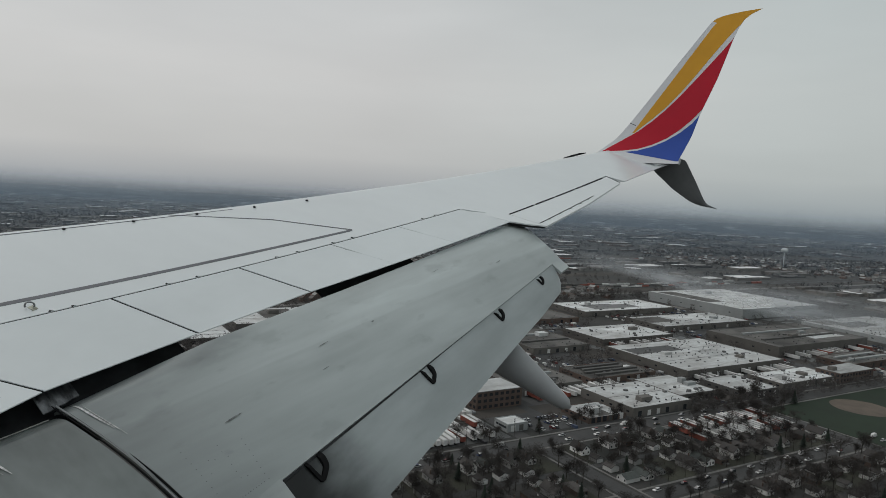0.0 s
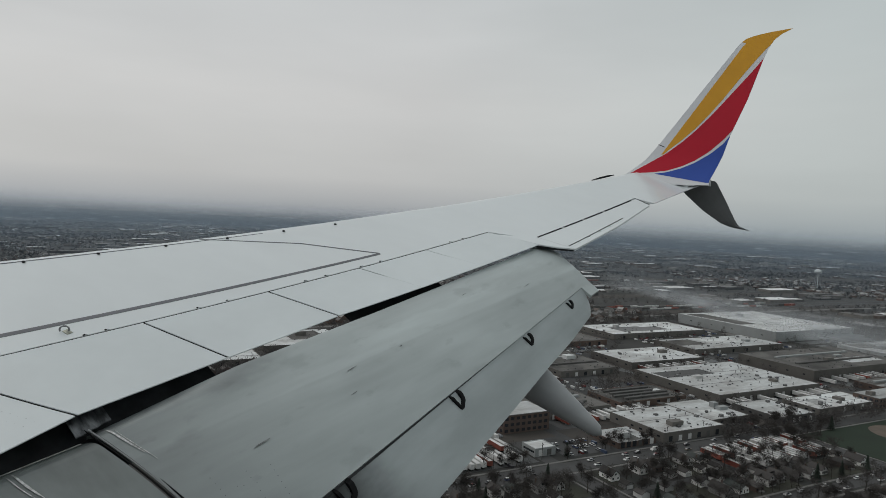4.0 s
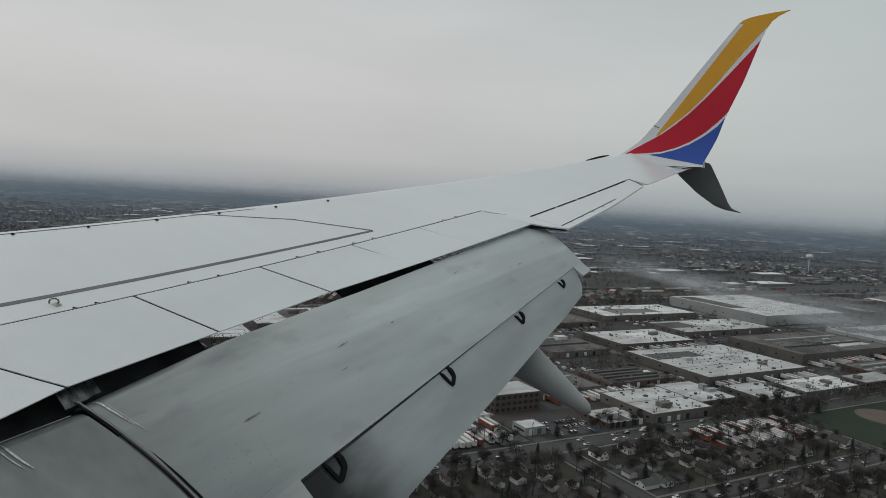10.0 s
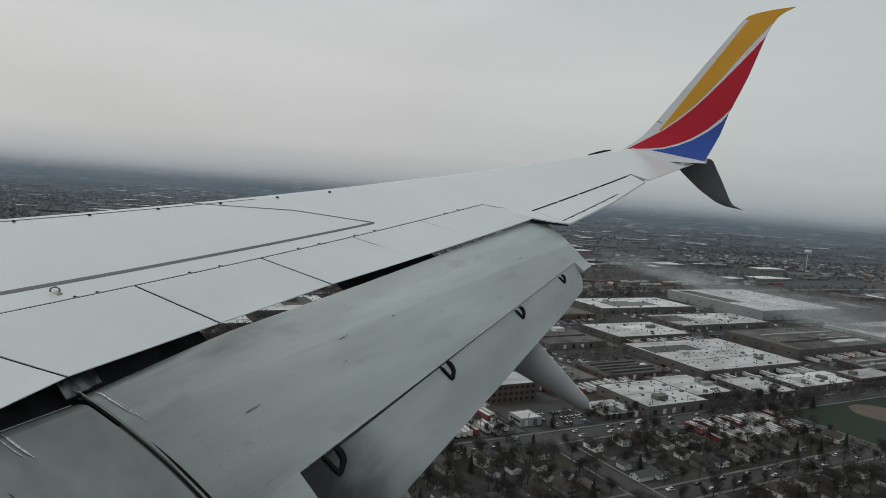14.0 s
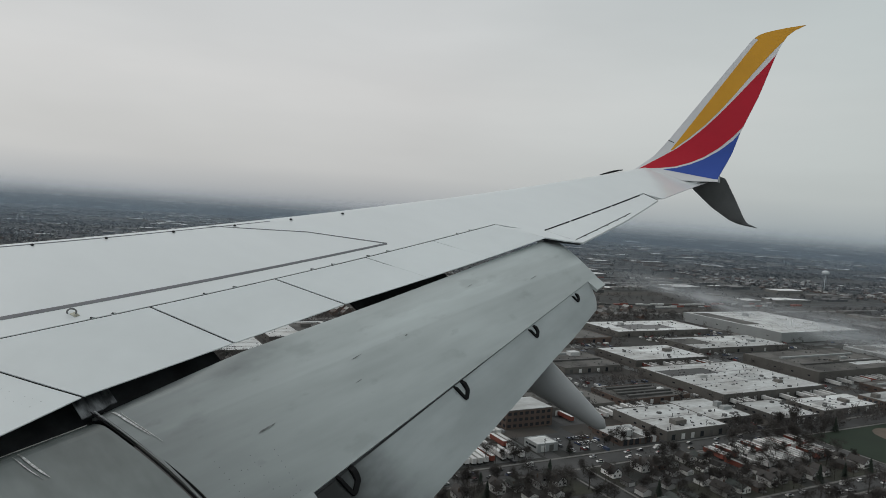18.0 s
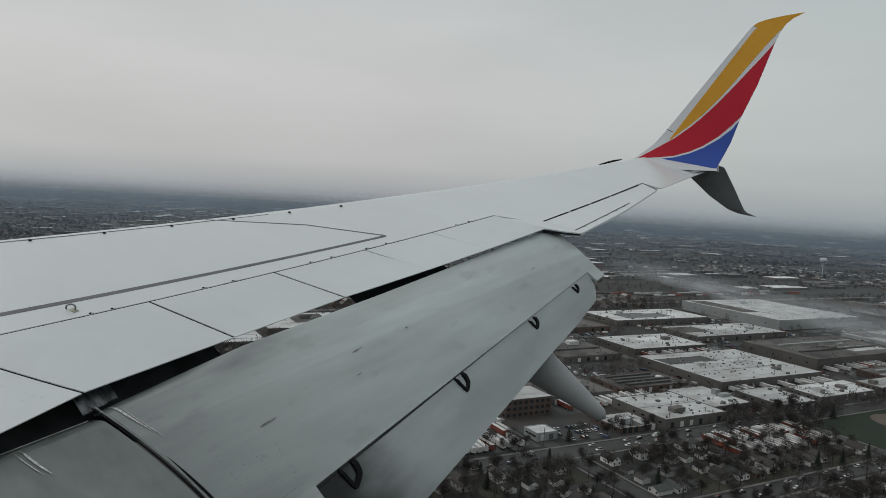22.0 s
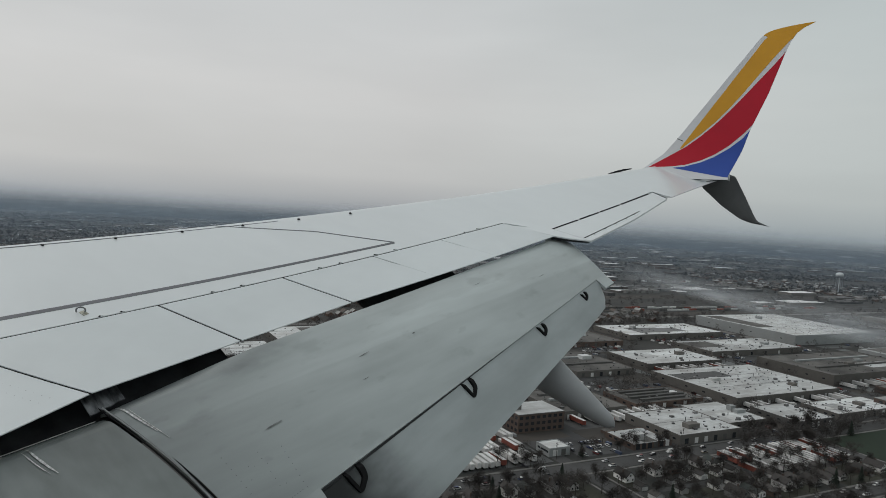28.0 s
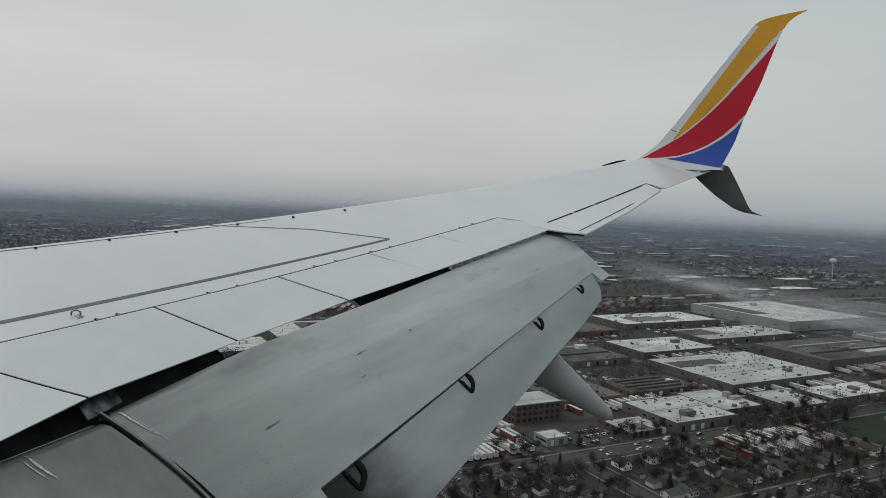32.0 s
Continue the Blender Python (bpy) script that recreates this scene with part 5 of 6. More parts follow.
def make_car(van=False):
    ob = empty("parked_van" if van else "parked_car", Matrix.Identity(4), "white delivery van parked at the kerb" if van else "small car parked on the asphalt", "van" if van else "car", "parked vehicles")
    ln, w, h, top = (5.4, 2.0, 1.1, 2.4) if van else (4.5, 1.8, 0.85, 1.45)
    prof = [(-ln / 2, 0.35), (ln / 2, 0.35), (ln / 2, h * 0.82), (ln / 2 - 0.25, h), (-ln / 2 + 0.1, h), (-ln / 2, h * 0.9)]
    part("body", loft([[Vector((x, y, z)) for x, z in prof] for y in (-w / 2, w / 2)]), TRAILER_WHITE if van else CAR_PAINT, ob)
    cab = [(-ln / 2 + 0.15, h), (ln / 2 - 1.15, h), (ln / 2 - 1.75, top), (-ln / 2 + (0.2 if van else 0.75), top)]
    part("cabin", loft([[Vector((x, y * (0.9 if z > h else 1.0), z)) for x, z in cab] for y in (-w / 2 + 0.08, w / 2 - 0.08)]), TRAILER_WHITE if van else GLASS, ob)
    if not van:
        part("car_roof", box(-ln / 2 + 0.78, ln / 2 - 1.78, -w / 2 + 0.2, w / 2 - 0.2, top, top + 0.04), CAR_PAINT, ob)
    for x in (-ln / 2 + 0.85, ln / 2 - 0.85):
        for y in (-w / 2 + 0.05, w / 2 - 0.05):
            bm = bmesh.new()
            bmesh.ops.create_cone(bm, cap_ends=True, segments=10, radius1=0.33, radius2=0.33, depth=0.22, matrix=Matrix.Translation((x, y, 0.33)) @ Matrix.Rotation(radians(90), 4, "X"))
            part("wheel", bm, TYRE, ob)
    return ob


def make_trailer(red):
    ob = empty("box_trailer", Matrix.Identity(4), "orange-red box trailer parked in the yard" if red else "white box trailer parked in the yard", "trailer", "trailers in the yard")
    part("box", box(-7.6, 7.6, -1.28, 1.28, 1.15, 4.05), TRAILER_RED if red else TRAILER_WHITE, ob)
    part("roof", box(-7.55, 7.55, -1.24, 1.24, 4.05, 4.09), TRAILER_WHITE, ob)
    part("chassis", box(-7.4, 7.2, -0.5, 0.5, 0.85, 1.15), TYRE, ob)
    for x in (-6.2, -5.0):
        bm = bmesh.new()
        bmesh.ops.create_cone(bm, cap_ends=True, segments=10, radius1=0.5, radius2=0.5, depth=2.4, matrix=Matrix.Translation((x, 0, 0.5)) @ Matrix.Rotation(radians(90), 4, "X"))
        part("wheel_axle", bm, TYRE, ob)
    part("landing_gear", box(3.6, 3.9, -0.9, 0.9, 0.0, 1.15), STEEL, ob)
    return ob


car0, van0, trailer_w, trailer_r = make_car(), make_car(True), make_trailer(False), make_trailer(True)
first_used = {}


def put(thing, m):
    if thing.name in first_used:
        return copy_thing(thing, m)
    first_used[thing.name] = True
    thing.matrix_world = m
    return thing


for c_ in (*STREETS, MAIN_C):
    for d_ in (-3.6, 3.6):
        a = 90.0
        while a < 640:
            a += rnd.uniform(6.5, 34)
            if seen(a, c_ + d_, 520) and not any(abs(a - q) < 9 for q in CROSS):
                put(van0 if rnd.random() < 0.06 else car0, at(a, c_ + d_, 0.06, rnd.choice((0, 180)) + rnd.uniform(-2, 2)))


def car_lot(a0, a1, c0, c1, rows_gap=9.0, fill=0.6, label="grey asphalt car park with rows of cars"):
    a0, a1, c0, c1 = a0 * K, a1 * K, c0 * K - SHIFT, c1 * K - SHIFT
    lay("parking_lot", LOT, a0, a1, c0, c1, 0.07, label, "parking lot")
    c = c0 + 3
    while c < c1 - 2:
        a = a0 + 2
        while a < a1 - 2:
            if rnd.random() < fill:
                put(car0, at(a, c, 0.07, 90 + rnd.uniform(-3, 3)))
            a += 2.8
        c += rows_gap


# ---------------------------------------------------------------- works and warehouses
BUILT = []


def warehouse(a0, a1, c0, c1, h, roof, wall, units, label, name="warehouse", seams=0, doors=6, seed=0):
    rr = random.Random(seed + int(a0 * 7 + c0))
    a0, a1, c0, c1 = a0 * K, a1 * K, c0 * K - SHIFT, c1 * K - SHIFT
    BUILT.append((a0, a1, c0, c1))
    w, d, h = a1 - a0, c1 - c0, h * 0.74
    ob = empty(name, at((a0 + a1) / 2, (c0 + c1) / 2, 0.0), label, "warehouse", "warehouses")
    bm = bmesh.new()
    t = 0.45
    for x0, x1, y0, y1 in ((-w / 2, w / 2, -d / 2, -d / 2 + t), (-w / 2, w / 2, d / 2 - t, d / 2), (-w / 2, -w / 2 + t, -d / 2 + t, d / 2 - t), (w / 2 - t, w / 2, -d / 2 + t, d / 2 - t)):
        add_box(bm, x0, x1, y0, y1, 0, h)
    part("wall", bm, wall, ob)
    part("roof", box(-w / 2 + t, w / 2 - t, -d / 2 + t, d / 2 - t, h - 0.75, h - 0.35), roof, ob)
    for i in range(seams):
        y = -d / 2 + d * (i + 1) / (seams + 1)
        if roof is ROOF_GREY:
            part("roof_monitor", box(-w / 2 + w * rr.uniform(0.08, 0.2), w / 2 - w * rr.uniform(0.08, 0.25), y - 1.6, y + 1.6, h - 0.36, h + 1.1), rr.choice((WALL_DARK, WALL_PALE)), ob)
        else:
            part("roof_seam", box(-w / 2 + 1, w / 2 - 1, y - 0.25, y + 0.25, h - 0.35, h - 0.22), UNIT_GREY, ob)
    # lean-to, penthouse and patched membrane, different on each
    if min(w, d) > 22:
        for _ in range(rr.choice((1, 1, 2))):
            lw, ld, lh = w * rr.uniform(0.12, 0.34), rr.uniform(5, 10), h * rr.uniform(0.45, 0.7)
            x = rr.uniform(-w / 2 + lw / 2, w / 2 - lw / 2)
            annex = part("annex", box(x - lw / 2, x + lw / 2, d / 2, d / 2 + ld, 0, lh), rr.choice((wall, WALL_BRICK, WALL_DARK)), ob)
            part("annex_roof", box(x - lw / 2 - 0.2, x + lw / 2 + 0.2, d / 2 + 0.02, d / 2 + ld + 0.2, lh + 0.005, lh + 0.3), rr.choice((ROOF_GREY, ROOF_WHITE)), annex)
        for _ in range(rr.choice((0, 1, 1, 2))):
            x, y, pw, pd = rr.uniform(-w * 0.35, w * 0.35), rr.uniform(-d * 0.3, d * 0.3), rr.uniform(2.5, 6), rr.uniform(2, 4)
            part("penthouse", box(x - pw, x + pw, y - pd, y + pd, h - 0.36, h + rr.uniform(1.8, 3.4)), rr.choice((WALL_TAN, WALL_PALE, ROOF_WHITE)), ob)
        for k_ in range(rr.choice((1, 2, 3))):
            pw, pd = w * rr.uniform(0.08, 0.25), d * rr.uniform(0.1, 0.3)
            x, y = rr.uniform(-w / 2 + pw + 1, w / 2 - pw - 1), rr.uniform(-d / 2 + pd + 1, d / 2 - pd - 1)
            part("roof_patch", box(x - pw, x + pw, y - pd, y + pd, h - 0.348, h - 0.31 + 0.006 * k_), rr.choice((ROOF_GREY, ROOF_WHITE, UNIT_GREY)), ob)
    for i in range(units):
        x, y = rr.uniform(-w / 2 + 4, w / 2 - 4), rr.uniform(-d / 2 + 4, d / 2 - 4)
        s = rr.choice((0.45, 0.6, 0.6, 0.9, 1.4))
        bm = box(x - s, x + s, y - s * 0.8, y + s * 0.8, h - 0.36, h - 0.36 + s * rr.uniform(0.8, 1.3))
        part("roof_unit", bm, UNIT_GREY, ob)
    # many small hooded vents, in loose rows
    bm = bmesh.new()
    for i in range(int(w // 8)):
        for j in range(int(d // 9)):
            if units and rr.random() < 0.30:
                x, y, q = -w / 2 + 5 + i * 8 + rr.uniform(-1.2, 1.2), -d / 2 + 5 + j * 9 + rr.uniform(-1.5, 1.5), rr.uniform(0.22, 0.5)
                if abs(x) < w / 2 - 2 and abs(y) < d / 2 - 2:
                    add_box(bm, x - q, x + q, y - q, y + q, h - 0.34, h + rr.uniform(0.2, 0.7))
    if len(bm.verts):
        tagged(part("roof_vents", bm, VENT_DARK, ob), kind="stuff")
    else:
        bm.free()
    for i in range(units // 8):
        x, y = rr.uniform(-w / 2 + 4, w / 2 - 4), rr.uniform(-d / 2 + 4, d / 2 - 4)
        part("vent_pipe", tube([(x, y, h - 0.4), (x, y, h + rr.uniform(1.2, 3.2))], 0.28, 7), UNIT_GREY, ob)
    for i in range(doors):
        x = -w / 2 + w * (i + 0.7) / (doors + 0.5)
        part("loading_door", box(x - 1.6, x + 1.6, -d / 2 - 0.06, -d / 2 - 0.01, 0.3, 4.0), rr.choice((GLASS, TRAILER_WHITE, WALL_DARK)), ob)
    for i in range(4):
        y = -d / 2 + d * (i + 0.6 + rr.uniform(-0.2, 0.2)) / 4.4
        part("window", box(-w / 2 - 0.06, -w / 2 - 0.01, y - 1.3, y + 1.3, h * 0.42, h * 0.42 + 1.2), GLASS, ob)
    return ob


def docked(a0, a1, c, n):
    """Trailers backed up to a warehouse's front."""
    for i in range(n):
        if rnd.random() < 0.75:
            put(trailer_r if rnd.random() < 0.2 else trailer_w, at((a0 + (a1 - a0) * (i + 0.5) / n) * K, c * K - SHIFT - 8.2, 0.08, 270 + rnd.uniform(-1, 1)))


WHITE_L = "warehouse with a flat white roof dotted with vents"
warehouse(402, 470, 402, 462, 9.0, ROOF_WHITE, WALL_TAN, 22, WHITE_L, seams=1)
warehouse(472, 520, 416, 470, 8.0, ROOF_WHITE, WALL_TAN, 12, WHITE_L)
warehouse(358, 396, 404, 436, 5.0, ROOF_WHITE, WALL_BRICK, 8, "low brick workshop with a white roof", "workshop")
warehouse(288, 306, 412, 428, 7.0, ROOF_WHITE, WALL_PALE, 0, "small white metal shed", "metal_shed", doors=2)
warehouse(540, 590, 402, 450, 7.5, ROOF_WHITE, WALL_DARK, 9, WHITE_L)
warehouse(606, 700, 408, 446, 7.0, ROOF_WHITE, WALL_TAN, 14, "long low warehouse with a white roof", seams=2)
warehouse(350, 420, 480, 545, 8.5, ROOF_GREY, WALL_TAN, 16, "works with a grey roof and raised skylights", "works", seams=3)
warehouse(436, 520, 486, 530, 7.0, ROOF_GREY, WALL_BRICK, 10, "brick works with a grey roof and raised skylights", "works", seams=4)
warehouse(545, 700, 468, 580, 10.0, ROOF_WHITE, WALL_TAN, 46, "very large warehouse with a white roof full of vents", seams=2, doors=12)
warehouse(765, 870, 430, 470, 8.0, ROOF_GREY, WALL_BRICK, 20, "long low works with a grey roof", "works", seams=2)
warehouse(740, 930, 500, 600, 14.0, ROOF_GREY, WALL_TAN, 30, "tall tan industrial building with a brownish roof", "factory", seams=2)
warehouse(980, 1170, 470, 620, 10.0, ROOF_WHITE, WALL_PALE, 40, "very large warehouse with a white roof full of vents", doors=12)
warehouse(340, 440, 575, 640, 9.0, ROOF_WHITE, WALL_BRICK, 20, WHITE_L, seams=4)
warehouse(460, 540, 600, 690, 8.0, ROOF_GREY, WALL_TAN, 14, "brick works with a flat grey roof", "works", seams=2)
warehouse(570, 690, 610, 680, 9.0, ROOF_WHITE, WALL_TAN, 24, WHITE_L)
warehouse(940, 1140, 690, 880, 18.0, ROOF_WHITE, WALL_PALE, 4, "huge pale windowless warehouse", "distribution_hall", doors=0)
warehouse(720, 900, 650, 720, 9.0, ROOF_WHITE, WALL_TAN, 26, WHITE_L)
warehouse(360, 500, 720, 790, 9.0, ROOF_WHITE, WALL_TAN, 22, WHITE_L)
warehouse(540, 650, 740, 830, 8.0, ROOF_GREY, WALL_BRICK, 12, "brick works with a flat grey roof", "works")
warehouse(690, 880, 770, 850, 9.0, ROOF_WHITE, WALL_TAN, 24, WHITE_L)
warehouse(230, 330, 560, 620, 8.0, ROOF_WHITE, WALL_TAN, 16, WHITE_L)
warehouse(250, 330, 650, 740, 8.0, ROOF_GREY, WALL_BRICK, 12, "brick works with a flat grey roof", "works")
warehouse(85, 180, 742, 812, 8.0, ROOF_WHITE, WALL_TAN, 14, WHITE_L, seams=3)
warehouse(195, 300, 800, 895, 9.0, ROOF_WHITE, WALL_TAN, 18, WHITE_L, seams=2)
warehouse(-78, 22, 522, 566, 7.0, ROOF_WHITE, WALL_TAN, 10, "low warehouse with a flat white roof", seams=2)
warehouse(60, 165, 850, 925, 8.0, ROOF_WHITE, WALL_BRICK, 12, WHITE_L, seams=2)

docked(550, 695, 468, 16)
docked(745, 925, 500, 16)
docked(355, 415, 480, 8)
docked(345, 435, 575, 9)
docked(575, 685, 610, 10)
docked(990, 1160, 470, 14)


def brick_factory(a0, a1, c0, c1, floors, label):
    """An old works of several storeys with rows of windows."""
    w, d, h = a1 - a0, c1 - c0, 4.0 * floors
    BUILT.append((a0, a1, c0, c1))
    ob = empty("brick_factory", at((a0 + a1) / 2, (c0 + c1) / 2), label, "factory", "works")
    part("wall", box(-w / 2, w / 2, -d / 2, d / 2, 0, h), WALL_BRICK, ob)
    part("parapet", box(-w / 2 - 0.15, w / 2 + 0.15, -d / 2 - 0.15, d / 2 + 0.15, h, h + 0.5), WALL_TAN, ob)
    part("roof", box(-w / 2 + 0.4, w / 2 - 0.4, -d / 2 + 0.4, d / 2 - 0.4, h + 0.5, h + 0.56), ROOF_WHITE, ob)
    part("stair_house", box(-w / 2 + 3, -w / 2 + 9, -2.5, 2.5, h + 0.5, h + 3.6), WALL_TAN, ob)
    for f in range(floors):
        for i in range(int(w // 4.5)):
            x = -w / 2 + 2.4 + i * 4.5
            part("window", box(x - 1.3, x + 1.3, -d / 2 - 0.05, -d / 2 - 0.01, 4 * f + 1.1, 4 * f + 3.1), GLASS, ob)
        for i in range(int(d // 4.5)):
            y = -d / 2 + 2.4 + i * 4.5
            part("window", box(-w / 2 - 0.05, -w / 2 - 0.01, y - 1.3, y + 1.3, 4 * f + 1.1, 4 * f + 3.1), GLASS, ob)
    return ob


brick_factory(250, 287, 362, 388, 3, "old three-storey brick factory with rows of windows")
brick_factory(588, 640, 312, 334, 2, "two-storey brick works beside the road")
car_lot(310, 350, 404, 440, fill=0.6)
car_lot(404, 470, 466, 482, fill=0.55)
car_lot(530, 600, 452, 466, fill=0.5)
car_lot(705, 735, 475, 540, fill=0.5)
lay("parking_lot", LOT, 289, 646, 308.5, 395, 0.045, "worn asphalt yard round the warehouses", "yard")
lay("parking_lot", LOT, 289, 800, 395.5, 565, 0.045, "worn asphalt yard round the warehouses", "yard")

# worn patches of other asphalt, bare soil and grass in the yards
rp = random.Random(31)
for i in range(110):
    a_, c_ = rp.uniform(170, 900), rp.uniform(316, 660)
    w_, d_ = rp.uniform(5, 34), rp.uniform(4, 20)
    if rp.random() < 0.4:
        w_, d_ = d_ * 0.5, w_ * 1.3
    m_ = rp.choice((ASPHALT, WET_LOT, VERGE, VERGE, VERGE, LAWN, LOT, CONCRETE))
    lay("yard_patch", m_, a_ - w_, a_ + w_, c_ - d_, c_ + d_, 0.054 + 0.0006 * i, "patch of worn paving in the yards", "paving", 0.04)

# the trailer yard
lay("parking_lot", WET_LOT, 160, 243, 313, 433, 0.05, "wet asphalt trailer yard", "yard")
for j, c_ in enumerate((322, 341, 360, 379, 398, 417)):
    a = 165.0
    while a < 240:
        if rnd.random() < 0.72:
            put(trailer_r if rnd.random() < (0.55 if j in (1, 2, 4) else 0.2) else trailer_w, at(a, c_ + rnd.uniform(-0.6, 0.6), 0.05, 90 + rnd.uniform(-2, 2)))
        a += 4.1
for i in range(10):
    put(trailer_w, at(346 + 5.0 * i + rnd.uniform(-0.5, 0.5), 372 + rnd.uniform(-1, 1), 0.07, 90 + rnd.uniform(-2, 2))) if i % 3 else None


lay("parking_lot", WET_LOT, 344, 437, 253, 290, 0.06, "wet asphalt trailer lot beside the road", "yard")
for c_, a0_ in ((263, 348.0), (281, 350.0)):
    a = a0_
    while a < 434:
        if rnd.random() < 0.8:
            put(trailer_r if rnd.random() < 0.4 else trailer_w, at(a, c_ + rnd.uniform(-0.5, 0.5), 0.06, 90 + rnd.uniform(-2, 2)))
        a += 3.9


# ---------------------------------------------------------------- joined, far things
def joined(name, boxes, mats, label, category):
    """Many far boxes in one mesh: (matrix, half sizes, height); the top takes the first material."""
    vs, fs, mi = [], [], []
    for m, hx, hy, h in boxes:
        i = len(vs)
        for z in (0, h):
            for x, y in ((-hx, -hy), (hx, -hy), (hx, hy), (-hx, hy)):
                vs.append(m @ Vector((x, y, z)))
        fs += [(i + 4, i + 5, i + 6, i + 7), (i, i + 1, i + 5, i + 4), (i + 1, i + 2, i + 6, i + 5), (i + 2, i + 3, i + 7, i + 6), (i + 3, i, i + 4, i + 7)]
        mi += [0, 1, 1, 1, 1]
    me = bpy.data.meshes.new(name)
    me.from_pydata(vs, [], fs)
    for m in mats:
        me.materials.append(m)
    me.polygons.foreach_set("material_index", mi)
    ob = new(name, me)
    return tagged(ob, label, category, kind="stuff")


FAR_ROOF = island_material("far_roofs", [(0.66, 0.66, 0.66), (0.11, 0.105, 0.10), (0.74, 0.74, 0.74), (0.14, 0.13, 0.125), (0.40, 0.40, 0.40), (0.09, 0.085, 0.08), (0.17, 0.165, 0.16), (0.08, 0.075, 0.075)])
FAR_WALL = island_material("far_walls", [(0.12, 0.112, 0.105), (0.17, 0.16, 0.145), (0.10, 0.078, 0.068), (0.24, 0.24, 0.235), (0.075, 0.075, 0.075)])
HOUSE_ROOF = island_material("far_house_roofs", [(0.08, 0.075, 0.07), (0.12, 0.11, 0.105), (0.10, 0.08, 0.07), (0.16, 0.16, 0.16), (0.30, 0.30, 0.29)])
HOUSE_WALL = island_material("far_house_walls", [(0.38, 0.375, 0.36), (0.12, 0.08, 0.065), (0.20, 0.19, 0.175), (0.10, 0.07, 0.06)])
far_boxes = []
taken = [(45, 262, 600, 765), (280, 800, 308, 705), (790, 1003, 361, 727), (160, 290, 308, 604)]
BANDS = ((790, 880), (985, 1030), (1240, 1330), (1560, 1600))     # railway land and verges kept free of buildings
rf = random.Random(21)
for _ in range(6400):
    an = radians(rf.uniform(76, 158))
    d = 560 + 4180 * rf.random() ** 1.15
    x, y = d * math.cos(an), d * math.sin(an)
    g = math.atan2(y, x) - radians(57)
    a, c = d * math.cos(g), d * math.sin(g)
    if any(q[0] - 60 < a < q[1] + 60 and q[2] - 40 < c < q[3] + 50 for q in taken) or c < 330 or any(b0 - 15 < c < b1 + 15 for b0, b1 in BANDS):
        continue
    zone = noise.noise(Vector((x * 0.0016, y * 0.0016, 3.3)))
    if zone > 0.02:
        hx, hy = rf.uniform(10, 52), rf.uniform(7, 22)
        if rf.random() > (0.13 if d < 1200 else 0.24):
            continue
        far_boxes.append((at(a, c, 0, rf.choice((0, 0, 0, 90))), hx, hy, rf.uniform(3.5, 7)))
    elif rf.random() < (0.10 if d < 1800 else 0.2):
        far_boxes.append((at(a, c, 0, rf.choice((0, 0, 90))), rf.uniform(5, 26), rf.uniform(4, 9), rf.uniform(3.5, 7)))
joined("far_buildings", far_boxes, (FAR_ROOF, FAR_WALL), "distant low buildings, many with white roofs", "buildings")


car_boxes = []
for _ in range(2600):
    a, c = rf.uniform(170, 900), rf.uniform(312, 670)
    if any(w0 - 3 < a < w1 + 3 and v0 - 3 < c < v1 + 3 for w0, w1, v0, v1 in BUILT):
        continue
    if noise.noise(Vector((a * 0.02, c * 0.02, 8.8))) < 0.08:
        continue
    car_boxes.append((at(round(a / 3.0) * 3.0, round(c / 8.0) * 8.0, 0.1, 90), 2.2, 0.85, rf.choice((1.35, 1.45, 1.6))))
CAR_SET = island_material("far_car_paint", [(0.55, 0.55, 0.55), (0.04, 0.04, 0.045), (0.25, 0.26, 0.27), (0.65, 0.65, 0.64), (0.14, 0.03, 0.03), (0.05, 0.07, 0.12)], 0.4)
joined("far_cars", car_boxes, (CAR_SET, CAR_SET), "parked cars scattered over the yards", "cars")


def make_pole():
    ob = empty("utility_pole", Matrix.Identity(4), "brown wooden utility pole with a crossarm", "utility pole", "utility poles")
    part("post", tube([(0, 0, 0), (0, 0, 10.5)], [0.17, 0.11], 7), BARK, ob)
    part("crossarm", box(-1.2, 1.2, -0.08, 0.08, 9.6, 9.8), BARK, ob)
    part("transformer", tube([(0.35, 0, 8.0), (0.35, 0, 9.0)], 0.24, 8), UNIT_GREY, ob)
    return ob


pole0 = make_pole()
for c_ in (100.0, 180.0, 260.0, 312.5):
    for i in range(16):
        a = 110.0 + 34.0 * i
        if seen(a, c_, 560) and not (448 < a < 618 and 144 < c_ < 296):
            put(pole0, at(a, c_ + 2.4, 0.0, 90 if i % 2 else 84))


def far_house_mesh():
    vs, fs, mi = [], [], []
    for a, c, t in far_houses:
        m = at(a, c, 0, t, rf.uniform(0.9, 1.1))
        i = len(vs)
        for y in (-6, 6):
            for x, z in ((-3.7, 0), (3.7, 0), (4.1, 3.4), (0, 6.4), (-4.1, 3.4)):
                vs.append(m @ Vector((x, y, z)))
        fs += [(i, i + 1, i + 2, i + 3, i + 4), (i + 5, i + 6, i + 7, i + 8, i + 9), (i + 1, i + 6, i + 7, i + 2), (i, i + 4, i + 9, i + 5), (i + 2, i + 7, i + 8, i + 3), (i + 3, i + 8, i + 9, i + 4)]
        mi += [1, 1, 1, 1, 0, 0]
    me = bpy.data.meshes.new("far_houses")
    me.from_pydata(vs, [], fs)
    me.materials.append(HOUSE_ROOF)
    me.materials.append(HOUSE_WALL)
    me.polygons.foreach_set("material_index", mi)
    tagged(new("far_houses", me), "rows of distant small houses", "houses", kind="stuff")


